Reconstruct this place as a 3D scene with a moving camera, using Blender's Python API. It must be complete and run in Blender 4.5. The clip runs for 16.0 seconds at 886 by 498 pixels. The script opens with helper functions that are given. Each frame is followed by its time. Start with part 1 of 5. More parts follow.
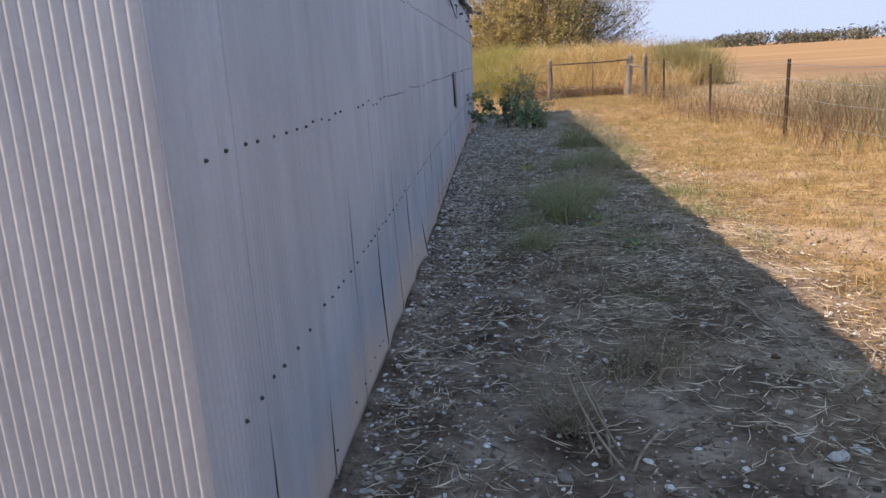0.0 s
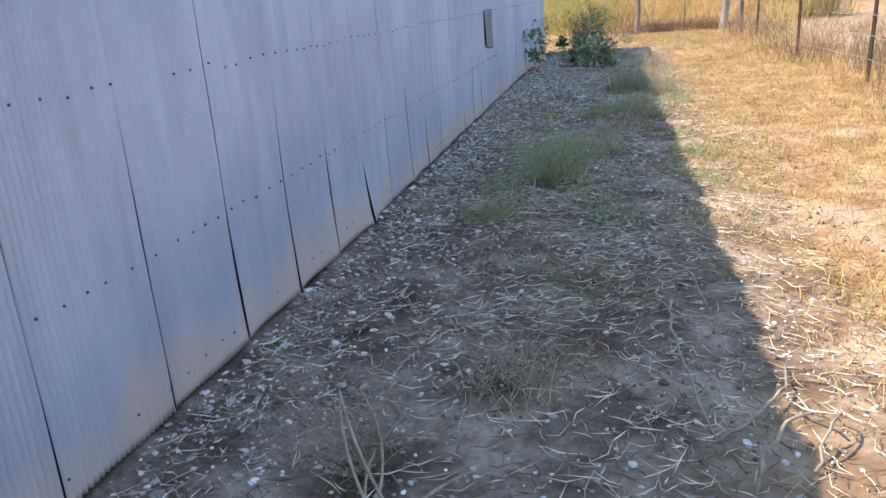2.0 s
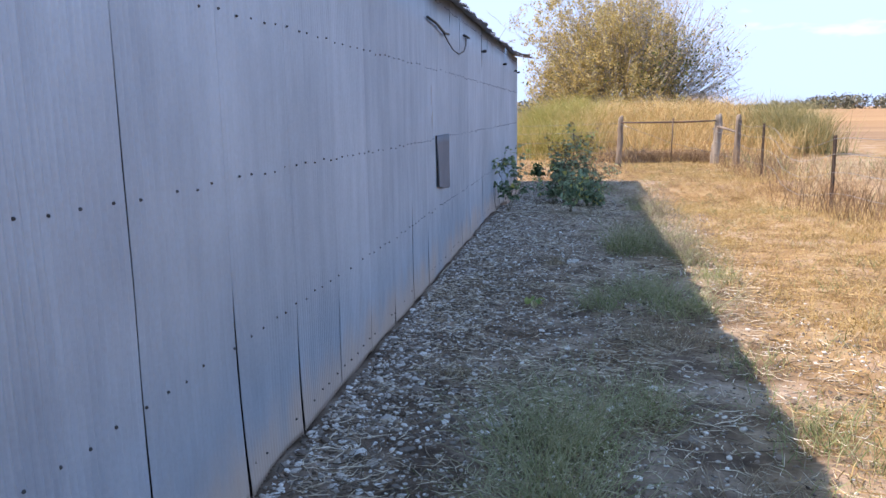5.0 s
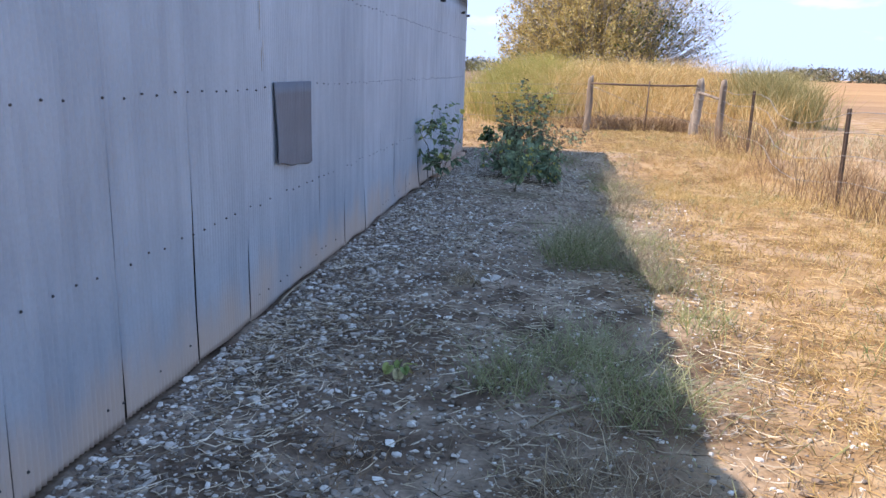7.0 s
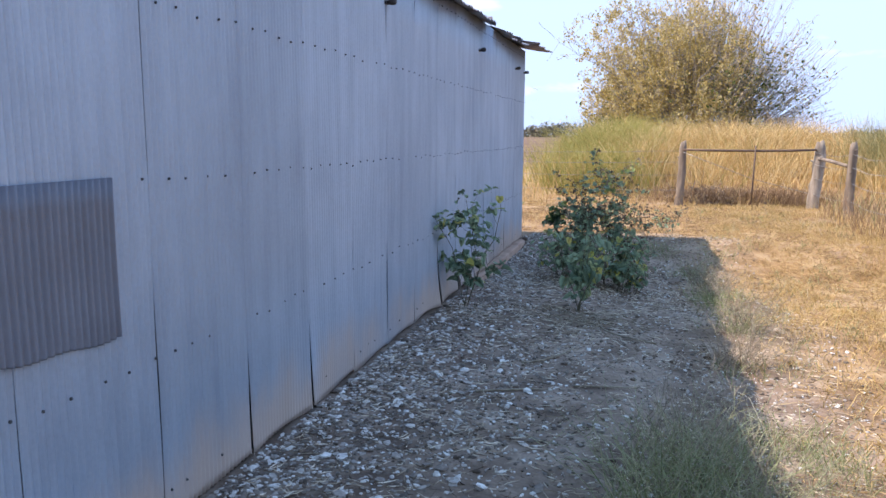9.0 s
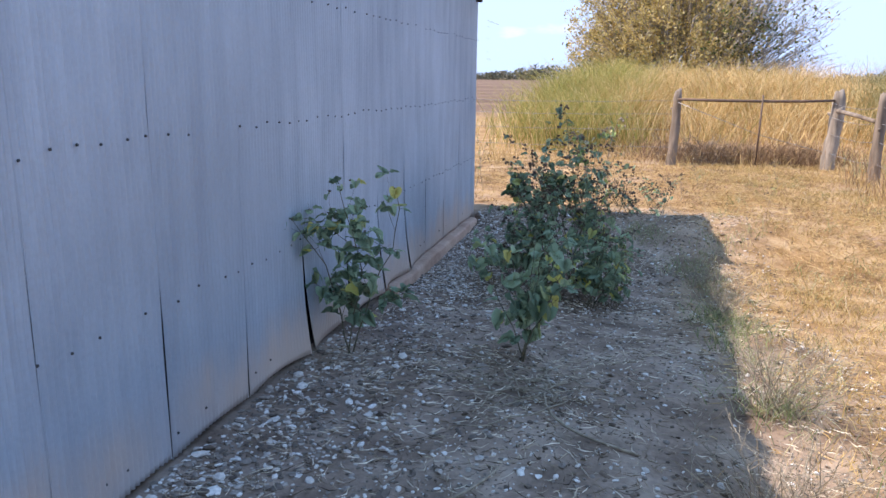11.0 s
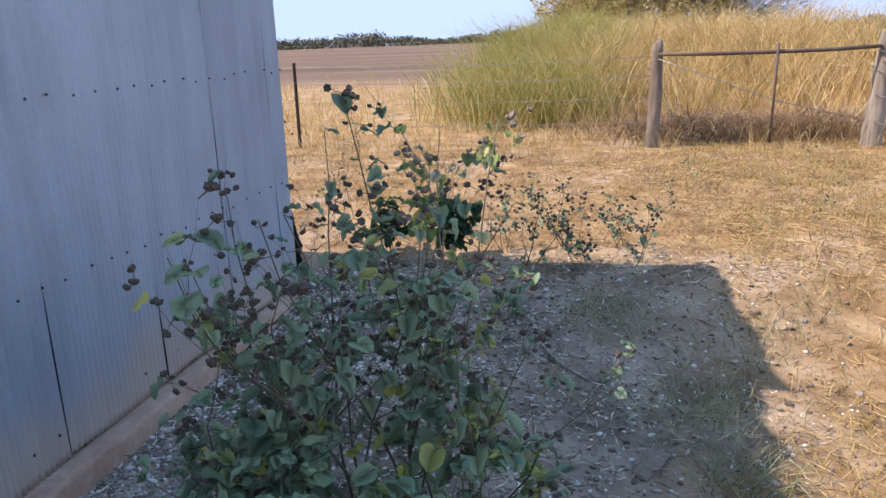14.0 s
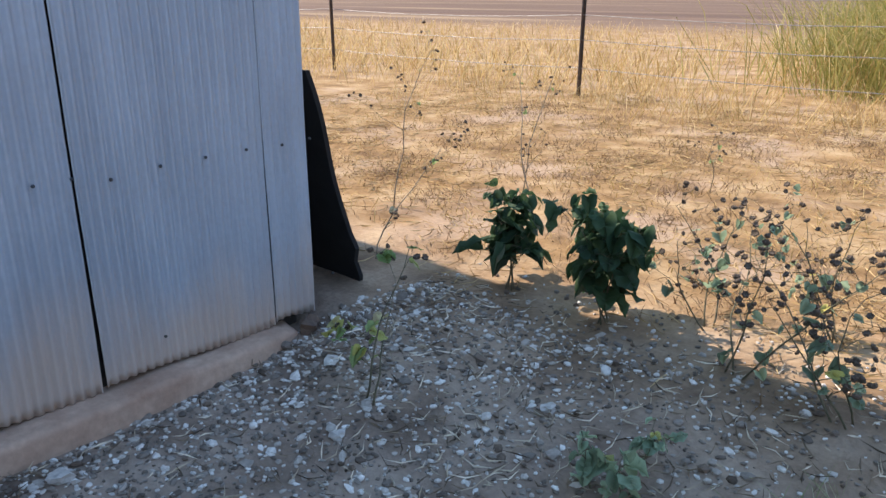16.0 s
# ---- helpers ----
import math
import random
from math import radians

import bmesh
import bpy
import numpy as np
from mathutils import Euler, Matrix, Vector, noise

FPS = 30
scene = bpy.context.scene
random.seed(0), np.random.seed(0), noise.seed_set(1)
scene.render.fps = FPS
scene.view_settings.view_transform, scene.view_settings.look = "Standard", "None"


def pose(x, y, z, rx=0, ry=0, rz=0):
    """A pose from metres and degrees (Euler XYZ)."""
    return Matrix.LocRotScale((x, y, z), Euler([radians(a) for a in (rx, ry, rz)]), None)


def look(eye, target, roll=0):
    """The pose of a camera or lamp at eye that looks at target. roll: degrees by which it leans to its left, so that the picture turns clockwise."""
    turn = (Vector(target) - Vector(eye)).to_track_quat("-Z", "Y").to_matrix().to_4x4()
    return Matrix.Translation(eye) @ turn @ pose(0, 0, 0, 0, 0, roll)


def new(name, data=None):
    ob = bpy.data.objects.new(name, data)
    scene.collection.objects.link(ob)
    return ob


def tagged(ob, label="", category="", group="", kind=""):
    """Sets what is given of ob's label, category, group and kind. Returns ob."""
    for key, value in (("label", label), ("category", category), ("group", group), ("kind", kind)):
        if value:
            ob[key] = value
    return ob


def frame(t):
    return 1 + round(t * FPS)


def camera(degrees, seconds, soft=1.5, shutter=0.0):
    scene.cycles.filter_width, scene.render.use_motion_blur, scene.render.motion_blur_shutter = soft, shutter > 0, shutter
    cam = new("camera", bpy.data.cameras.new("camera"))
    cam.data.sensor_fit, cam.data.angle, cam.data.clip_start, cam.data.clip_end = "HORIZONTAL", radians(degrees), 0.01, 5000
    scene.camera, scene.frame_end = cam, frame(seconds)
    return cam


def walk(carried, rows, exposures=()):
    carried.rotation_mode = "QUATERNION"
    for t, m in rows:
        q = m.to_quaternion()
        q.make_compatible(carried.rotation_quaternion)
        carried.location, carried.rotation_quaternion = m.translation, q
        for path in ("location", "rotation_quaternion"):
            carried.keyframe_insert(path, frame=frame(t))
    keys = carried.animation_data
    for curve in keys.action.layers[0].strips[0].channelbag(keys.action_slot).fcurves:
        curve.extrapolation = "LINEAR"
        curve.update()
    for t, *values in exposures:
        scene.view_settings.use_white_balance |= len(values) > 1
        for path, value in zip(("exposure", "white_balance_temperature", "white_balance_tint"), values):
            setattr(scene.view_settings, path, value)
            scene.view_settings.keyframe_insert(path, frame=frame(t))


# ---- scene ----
cam = camera(60.2, 16.0)

PATH = [
    (0, (0.602, -1.332, 1.376), (0.442, 0.605, 0.903), -3.6),
    (0.5, (0.864, -1.098, 1.354), (0.761, 0.841, 0.874), -2.9),
    (1, (1.085, -0.967, 1.398), (1.034, 0.963, 0.875), -3.1),
    (1.5, (1.355, -0.858, 1.407), (1.146, 1.053, 0.855), -3.1),
    (2, (1.599, -0.67, 1.412), (1.164, 1.181, 0.79), -4.0),
    (2.5, (1.665, -0.217, 1.429), (0.93, 1.577, 0.94), 0.6),
    (3, (1.69, 0.255, 1.415), (0.949, 2.063, 0.989), 2.0),
    (3.5, (1.519, 0.772, 1.378), (0.892, 2.628, 0.976), 0.9),
    (4, (1.373, 1.383, 1.416), (0.969, 3.306, 1.039), 0.0),
    (4.5, (1.272, 2.035, 1.443), (0.827, 3.948, 1.066), -1.2),
    (5, (1.213, 2.702, 1.436), (0.867, 4.64, 1.084), -0.9),
    (5.2, (1.234, 2.946, 1.444), (1.019, 4.906, 1.108), -0.3),
    (7.3, (1.543, 5.586, 1.335), (1.237, 7.505, 0.863), 2.8),
    (7.5, (1.56, 5.882, 1.351), (1.194, 7.791, 0.881), 3.0),
    (8, (1.659, 6.554, 1.344), (1.204, 8.456, 0.924), 3.0),
    (8.5, (1.643, 7.176, 1.396), (1.126, 9.078, 1.057), 2.1),
    (9, (1.575, 7.823, 1.375), (1.074, 9.736, 1.078), 0.3),
    (9.5, (1.580, 8.412, 1.395), (1.093, 10.315, 1.022), 0.3),
    (9.7, (1.546, 8.631, 1.418), (1.082, 10.537, 1.028), 0.8),
    (11.8, (1.629, 11.102, 1.43), (1.169, 12.964, 0.864), 0.1),
    (12, (1.617, 11.36, 1.425), (1.185, 13.214, 0.812), 0.1),
    (12.5, (1.509, 11.98, 1.346), (1.114, 13.838, 0.719), -2.9),
    (13, (1.567, 12.701, 1.396), (1.253, 14.615, 0.907), -2.6),
    (13.5, (1.648, 13.344, 1.377), (1.225, 15.241, 0.908), -3.0),
    (14, (1.78, 14.016, 1.335), (1.356, 15.899, 0.812), -2.1),
    (14.5, (1.944, 14.592, 1.307), (1.401, 16.427, 0.724), -1.6),
    (15, (1.937, 15.251, 1.245), (1.2, 17.008, 0.636), -1.6),
    (15.5, (1.997, 15.877, 1.158), (1.019, 17.502, 0.525), -1.8),
    (16, (1.964, 16.373, 1.075), (0.744, 17.826, 0.44), 0.2),
]
walk(cam, [(t, look(eye, target, roll)) for t, eye, target, roll in PATH], ((0, 1.68, 7250, 21), (0.8, 1.98, 6800, 20), (1.6, 2.1, 6550, 18), (2.5, 2.6, 6850, 19), (3.5, 2.35, 6500, 19), (4.5, 2.1, 6400, 20), (7.5, 2.12, 6400, 20), (9.0, 2.1, 6400, 19), (11.8, 2.1, 6300, 19), (12.5, 2.45, 6200, 19), (13.0, 1.88, 6400, 21), (13.5, 2.0, 6350, 20), (14.2, 1.85, 6500, 19), (14.7, 1.95, 6500, 19), (16, 1.95, 6600, 15)))

# ---- light ----
SUN = Vector((-2.12, -0.34, 2.48)).normalized()
world = bpy.data.worlds.new("sky")
scene.world = world
world.use_nodes = True
wn, wl = world.node_tree.nodes, world.node_tree.links
sky = wn.new("ShaderNodeTexSky")
sky.sky_type, sky.sun_disc = "NISHITA", False
sky.sun_elevation = math.asin(SUN.z)
sky.sun_rotation = math.atan2(SUN.x, SUN.y)
# the sky's colour is capped to dim the horizon; a few small fair-weather clouds
sky_cap = wn.new("ShaderNodeMixRGB")
sky_cap.blend_type = "DARKEN"
sky_cap.inputs[0].default_value = 1.0
sky_cap.inputs[2].default_value = (1.2, 1.6, 2.3, 1)
wl.new(sky.outputs[0], sky_cap.inputs[1])
place, squash, puff, cover, cloud = (wn.new("ShaderNode" + k) for k in ("TexCoord", "Mapping", "TexNoise", "MapRange", "MixRGB"))
squash.inputs["Scale"].default_value = (9, 9, 26)
puff.inputs["Scale"].default_value, puff.inputs["Detail"].default_value = 1.0, 5.0
cover.inputs["From Min"].default_value, cover.inputs["From Max"].default_value, cover.inputs["To Max"].default_value = 0.6, 0.74, 0.7
cloud.inputs[2].default_value = (2.1, 2.2, 2.4, 1)
wl.new(place.outputs["Generated"], squash.inputs[0])
wl.new(squash.outputs[0], puff.inputs["Vector"])
wl.new(puff.outputs[0], cover.inputs["Value"])
wl.new(cover.outputs[0], cloud.inputs[0])
wl.new(sky_cap.outputs[0], cloud.inputs[1])
wl.new(cloud.outputs[0], wn["Background"].inputs[0])
sky.dust_density, sky.ozone_density, sky.air_density = 0.0, 4.4, 1.0
wn["Background"].inputs[1].default_value = 0.15
sun_data = bpy.data.lights.new("sun", "SUN")
sun_data.energy, sun_data.angle, sun_data.color = 2.0, radians(0.53), (1.0, 0.92, 0.8)
sun = new("sun", sun_data)
sun.rotation_mode = "QUATERNION"
sun.rotation_quaternion = SUN.to_track_quat("Z", "Y")


# ---- helpers of the build ----
R = random.Random(7)
NR = np.random.default_rng(11)


def smooth(a):
    a = np.clip(a, 0, 1)
    return a * a * (3 - 2 * a)


def lumps(x, y):
    """Gentle unevenness of the ground."""
    return (0.012 * np.sin(2.1 * x + 0.7 * y) * np.sin(1.3 * y + 0.4) + 0.008 * np.sin(5.3 * x - 1.1 * y + 1.0)
            + 0.007 * np.sin(4.1 * y + 2.3 * x + 2.0) + 0.004 * np.sin(11 * x + 3 * y) * np.sin(9 * y - 2 * x))


def gz(x, y):
    """Height of the ground."""
    x, y = np.asarray(x, float), np.asarray(y, float)
    dip = smooth((y - 13.2) / 3.2) * (1 - smooth((y - 17.2) / 1.3))
    z = -(0.085 + 0.045 * smooth((x - 0.2) / 0.6)) * dip - 0.15 * dip * smooth((x - 0.6) / 1.4)
    near = smooth((x + 0.05) / 0.3) * np.exp(-((x - 2.5) / 6) ** 2)
    z = z + lumps(x, y) * (0.25 + 0.75 * near)
    z = z + 0.13 * np.exp(-(((x - 2.45) / 0.24) ** 2 + ((y - 14.62) / 0.2) ** 2))
    z = z - 0.06 * np.exp(-(((x - 1.25) / 0.05) ** 2 + ((y - 14.02) / 0.05) ** 2))
    bank = smooth((y - 25.5) / 5) * (1 - smooth((y - 40) / 14)) * smooth((x + 2.2) / 3.2) * (1 - smooth((x - 6.0) / 3.5))
    return z + 0.75 * bank


def shade_smooth(me):
    me.polygons.foreach_set("use_smooth", np.ones(len(me.polygons), bool))


def np_mesh(name, V, F, smoothed=False):
    """A mesh from arrays of corners and of faces with equal numbers of corners."""
    V, F = np.asarray(V, np.float32), np.asarray(F, np.int32)
    me = bpy.data.meshes.new(name)
    n, k = F.shape
    me.vertices.add(len(V))
    me.vertices.foreach_set("co", V.ravel())
    me.loops.add(n * k)
    me.loops.foreach_set("vertex_index", F.ravel())
    me.polygons.add(n)
    me.polygons.foreach_set("loop_start", np.arange(0, n * k, k, dtype=np.int32))
    me.polygons.foreach_set("use_smooth", np.full(n, smoothed))
    me.update(calc_edges=True)
    return me


def part(name, me, material, parent=None, label=""):
    """Links a mesh or a bmesh as one object under a thing or a part."""
    if isinstance(me, bmesh.types.BMesh):
        bm, me = me, bpy.data.meshes.new(name)
        bm.to_mesh(me)
        bm.free()
    ob = new(name, me)
    if material is not None and not me.materials:
        me.materials.append(material)
    if parent is not None:
        ob.parent = parent
    return tagged(ob, label=label)


def empty(name, m, label, category, group=""):
    ob = new(name)
    ob.matrix_basis = m
    return tagged(ob, label=label, category=category, group=group)


def box_mesh(name, x0, x1, y0, y1, z0, z1, bevel=0.0):
    bm = bmesh.new()
    bmesh.ops.create_cube(bm, size=1)
    for v in bm.verts:
        v.co = ((x0 + x1) / 2 + v.co.x * (x1 - x0), (y0 + y1) / 2 + v.co.y * (y1 - y0), (z0 + z1) / 2 + v.co.z * (z1 - z0))
    if bevel:
        bmesh.ops.bevel(bm, geom=bm.edges[:], offset=bevel, segments=2, affect="EDGES", profile=0.6)
    return bm


def tube(points, radii, sides=6, close=True):
    """Corners and faces (quads) of a tube along points."""
    P = np.asarray(points, float)
    n = len(P)
    t = np.gradient(P, axis=0)
    t /= np.linalg.norm(t, axis=1)[:, None] + 1e-9
    ref = np.array([0.31, 0.87, 0.38])
    u = np.cross(t, ref)
    u /= np.linalg.norm(u, axis=1)[:, None] + 1e-9
    w = np.cross(t, u)
    a = np.linspace(0, 2 * np.pi, sides, endpoint=False)
    V = P[:, None] + np.asarray(radii)[:, None, None] * (np.cos(a)[None, :, None] * u[:, None] + np.sin(a)[None, :, None] * w[:, None])
    i, j = np.meshgrid(np.arange(n - 1), np.arange(sides), indexing="ij")
    q = np.stack([i * sides + j, i * sides + (j + 1) % sides, (i + 1) * sides + (j + 1) % sides, (i + 1) * sides + j], -1).reshape(-1, 4)
    V = V.reshape(-1, 3)
    if close:
        c0, c1 = len(V), len(V) + 1
        V = np.vstack([V, P[:1], P[-1:]])
        e = [[c0, (k + 1) % sides, k, c0] for k in range(sides)] + [[c1, (n - 1) * sides + k, (n - 1) * sides + (k + 1) % sides, c1] for k in range(sides)]
        return V, q, np.array(e)[:, :3]
    return V, q, np.zeros((0, 3), int)


def tubes_mesh(name, runs, sides=6, smoothed=True):
    """One mesh of several tubes: runs of (points, radii)."""
    Vs, Fs, off = [], [], 0
    for pts, rad in runs:
        V, q, e = tube(pts, rad, sides)
        tri = np.vstack([q[:, [0, 1, 2]], q[:, [0, 2, 3]], e]) + off
        Vs.append(V), Fs.append(tri)
        off += len(V)
    return np_mesh(name, np.vstack(Vs), np.vstack(Fs), smoothed)


def blades_mesh(name, roots, height, lean, width, curl=0.5):
    """Grass blades: five corners and three faces each."""
    roots = np.asarray(roots, float)
    n = len(roots)
    az, tw = NR.uniform(0, 2 * np.pi, n), NR.uniform(0, 2 * np.pi, n)
    d = np.stack([np.cos(az), np.sin(az), 0 * az], 1)
    s = np.stack([np.cos(tw), np.sin(tw), 0 * tw], 1) * (np.asarray(width) * np.ones(n))[:, None] / 2
    h = (np.asarray(height) * np.ones(n))[:, None]
    l = (np.asarray(lean) * np.ones(n))[:, None] * h
    up = np.array([0, 0, 1.0])
    mid = roots + up * h * 0.55 + d * l * (0.5 - 0.25 * curl)
    tip = roots + up * h * (1 - 0.25 * l / (h + 1e-6)) + d * l
    V = np.stack([roots - s, roots + s, mid - s * 0.8, mid + s * 0.8, tip], 1).reshape(-1, 3)
    b = (np.arange(n) * 5)[:, None, None]
    F = (b + np.array([[0, 1, 3], [0, 3, 2], [2, 3, 4]])[None]).reshape(-1, 3)
    return np_mesh(name, V, F)


def litter_mesh(name, xy, length, width, lift=0.006, tilt=0.12):
    """Dry stalks lying about: thin three-sided slivers with a kink in the middle."""
    xy = np.asarray(xy, float)
    n = len(xy)
    az = NR.uniform(0, 2 * np.pi, n)
    L, w = np.asarray(length) * np.ones(n), np.asarray(width) * np.ones(n)
    d = np.stack([np.cos(az), np.sin(az)], 1)
    s = np.stack([-np.sin(az), np.cos(az)], 1)
    bend = NR.normal(0, 0.12, n) * L
    A, B, M = xy - d * L[:, None] / 2, xy + d * L[:, None] / 2, xy + s * bend[:, None]
    t = NR.normal(0, tilt, n) * L / 2
    z = lambda p, extra: np.c_[p, gz(p[:, 0], p[:, 1]) + extra]
    base = lift * NR.uniform(0.4, 2.0, n)
    V = np.stack([z(A, base + np.abs(t)), z(B, base + np.abs(t) * NR.uniform(0, 1, n)), z(M + s * w[:, None] / 2, base), z(M - s * w[:, None] / 2, base), z(M, base + w * 0.8)], 1).reshape(-1, 3)
    b = (np.arange(n) * 5)[:, None, None]
    F = (b + np.array([[0, 2, 4], [0, 4, 3], [1, 4, 2], [1, 3, 4]])[None]).reshape(-1, 3)
    return np_mesh(name, V, F)


def ico():
    bm = bmesh.new()
    bmesh.ops.create_icosphere(bm, subdivisions=1, radius=1)
    V = np.array([v.co[:] for v in bm.verts])
    F = np.array([[v.index for v in f.verts] for f in bm.faces])
    bm.free()
    return V, F


ICO_V, ICO_F = ico()


def pebbles_mesh(name, xy, size, sink=0.3, flat=(0.35, 0.8)):
    xy = np.asarray(xy, float)
    n = len(xy)
    s = (np.asarray(size) * np.ones(n))[:, None] / 2 * np.c_[NR.uniform(0.7, 1.35, n), NR.uniform(0.6, 1.1, n), NR.uniform(*flat, n)]
    V = ICO_V[None] * s[:, None] * NR.uniform(0.72, 1.2, (n, len(ICO_V), 1))
    a, b = NR.uniform(0, 2 * np.pi, n), NR.normal(0, 0.25, n)
    cb, sb = np.cos(b)[:, None], np.sin(b)[:, None]
    V = np.stack([V[..., 0] * cb - V[..., 2] * sb, V[..., 1], V[..., 0] * sb + V[..., 2] * cb], -1)
    ca, sa = np.cos(a)[:, None], np.sin(a)[:, None]
    V = np.stack([V[..., 0] * ca - V[..., 1] * sa, V[..., 0] * sa + V[..., 1] * ca, V[..., 2]], -1)
    V += np.c_[xy, gz(xy[:, 0], xy[:, 1]) + s[:, 2] * (1 - 2 * sink)][:, None]
    F = (np.arange(n)[:, None, None] * len(ICO_V) + ICO_F[None]).reshape(-1, 3)
    return np_mesh(name, V.reshape(-1, 3), F)


def stuff(name, me, material, label, category):
    return tagged(part(name, me, material), label=label, category=category, kind="stuff")


# ---- materials ----
def material(name, rough=0.8, metal=0.0):
    m = bpy.data.materials.new(name)
    m.use_nodes = True
    b = m.node_tree.nodes["Principled BSDF"]
    b.inputs["Roughness"].default_value, b.inputs["Metallic"].default_value = rough, metal
    return m, m.node_tree.nodes, m.node_tree.links, b


def tex(nodes, links, kind, scale, detail=4.0, space="Object", stretch=None, rough=0.6):
    if space == "World":
        out = nodes.new("ShaderNodeNewGeometry").outputs["Position"]
    else:
        out = nodes.new("ShaderNodeTexCoord").outputs[space]
    if stretch:
        mp = nodes.new("ShaderNodeMapping")
        mp.inputs["Scale"].default_value = stretch
        links.new(out, mp.inputs[0])
        out = mp.outputs[0]
    t = nodes.new("ShaderNodeTex" + kind)
    t.inputs["Scale"].default_value = scale
    if kind == "Noise":
        t.inputs["Detail"].default_value, t.inputs["Roughness"].default_value = detail, rough
    links.new(out, t.inputs["Vector"])
    return t


def ramp(nodes, links, fac, stops):
    r = nodes.new("ShaderNodeValToRGB")
    e = r.color_ramp.elements
    while len(e) < len(stops):
        e.new(0.5)
    for el, (p, c) in zip(e, stops):
        el.position, el.color = p, (*c, 1) if len(c) == 3 else c
    links.new(fac, r.inputs[0])
    return r.outputs[0]


def mix(nodes, links, fac, a, b, blend="MIX"):
    m = nodes.new("ShaderNodeMix")
    m.data_type, m.blend_type = "RGBA", blend
    for sock, val in ((m.inputs[0], fac), (m.inputs[6], a), (m.inputs[7], b)):
        if isinstance(val, bpy.types.NodeSocket):
            links.new(val, sock)
        else:
            sock.default_value = (*val, 1) if isinstance(val, tuple) else val
    return m.outputs[2]


def math_node(nodes, links, op, a, b=None, clamp=False):
    m = nodes.new("ShaderNodeMath")
    m.operation, m.use_clamp = op, clamp
    for sock, val in zip(m.inputs, (a, b)):
        if val is None:
            continue
        if isinstance(val, bpy.types.NodeSocket):
            links.new(val, sock)
        else:
            sock.default_value = val
    return m.outputs[0]


def between(nodes, links, value, lo, hi):
    r = nodes.new("ShaderNodeMapRange")
    r.interpolation_type = "SMOOTHSTEP"
    links.new(value, r.inputs[0])
    r.inputs[1].default_value, r.inputs[2].default_value = lo, hi
    return r.outputs[0]


def bump(nodes, links, b, height, strength=0.3, distance=0.02):
    n = nodes.new("ShaderNodeBump")
    n.inputs["Strength"].default_value, n.inputs["Distance"].default_value = strength, distance
    links.new(height, n.inputs["Height"])
    links.new(n.outputs[0], b.inputs["Normal"])


def island_mat(name, stops, rough=0.8, grain=None, through_light=0.0):
    """Colour varies from blade to blade."""
    m, n, l, b = material(name, rough)
    g = n.new("ShaderNodeNewGeometry")
    col = ramp(n, l, g.outputs["Random Per Island"], stops)
    if grain:
        t = tex(n, l, "Noise", grain, 3, "World")
        col = mix(n, l, 0.6, col, ramp(n, l, t.outputs[0], [(0.3, (0.45, 0.45, 0.45)), (0.7, (1, 1, 1))]), "MULTIPLY")
    l.new(col, b.inputs["Base Color"])
    if through_light:
        b.inputs["Transmission Weight"].default_value = 0.0
        tr = n.new("ShaderNodeBsdfTranslucent")
        l.new(col, tr.inputs[0])
        ms = n.new("ShaderNodeMixShader")
        ms.inputs[0].default_value = through_light
        l.new(b.outputs[0], ms.inputs[1])
        l.new(tr.outputs[0], ms.inputs[2])
        l.new(ms.outputs[0], n["Material Output"].inputs[0])
    b.inputs["Specular IOR Level"].default_value = 0.25
    return m


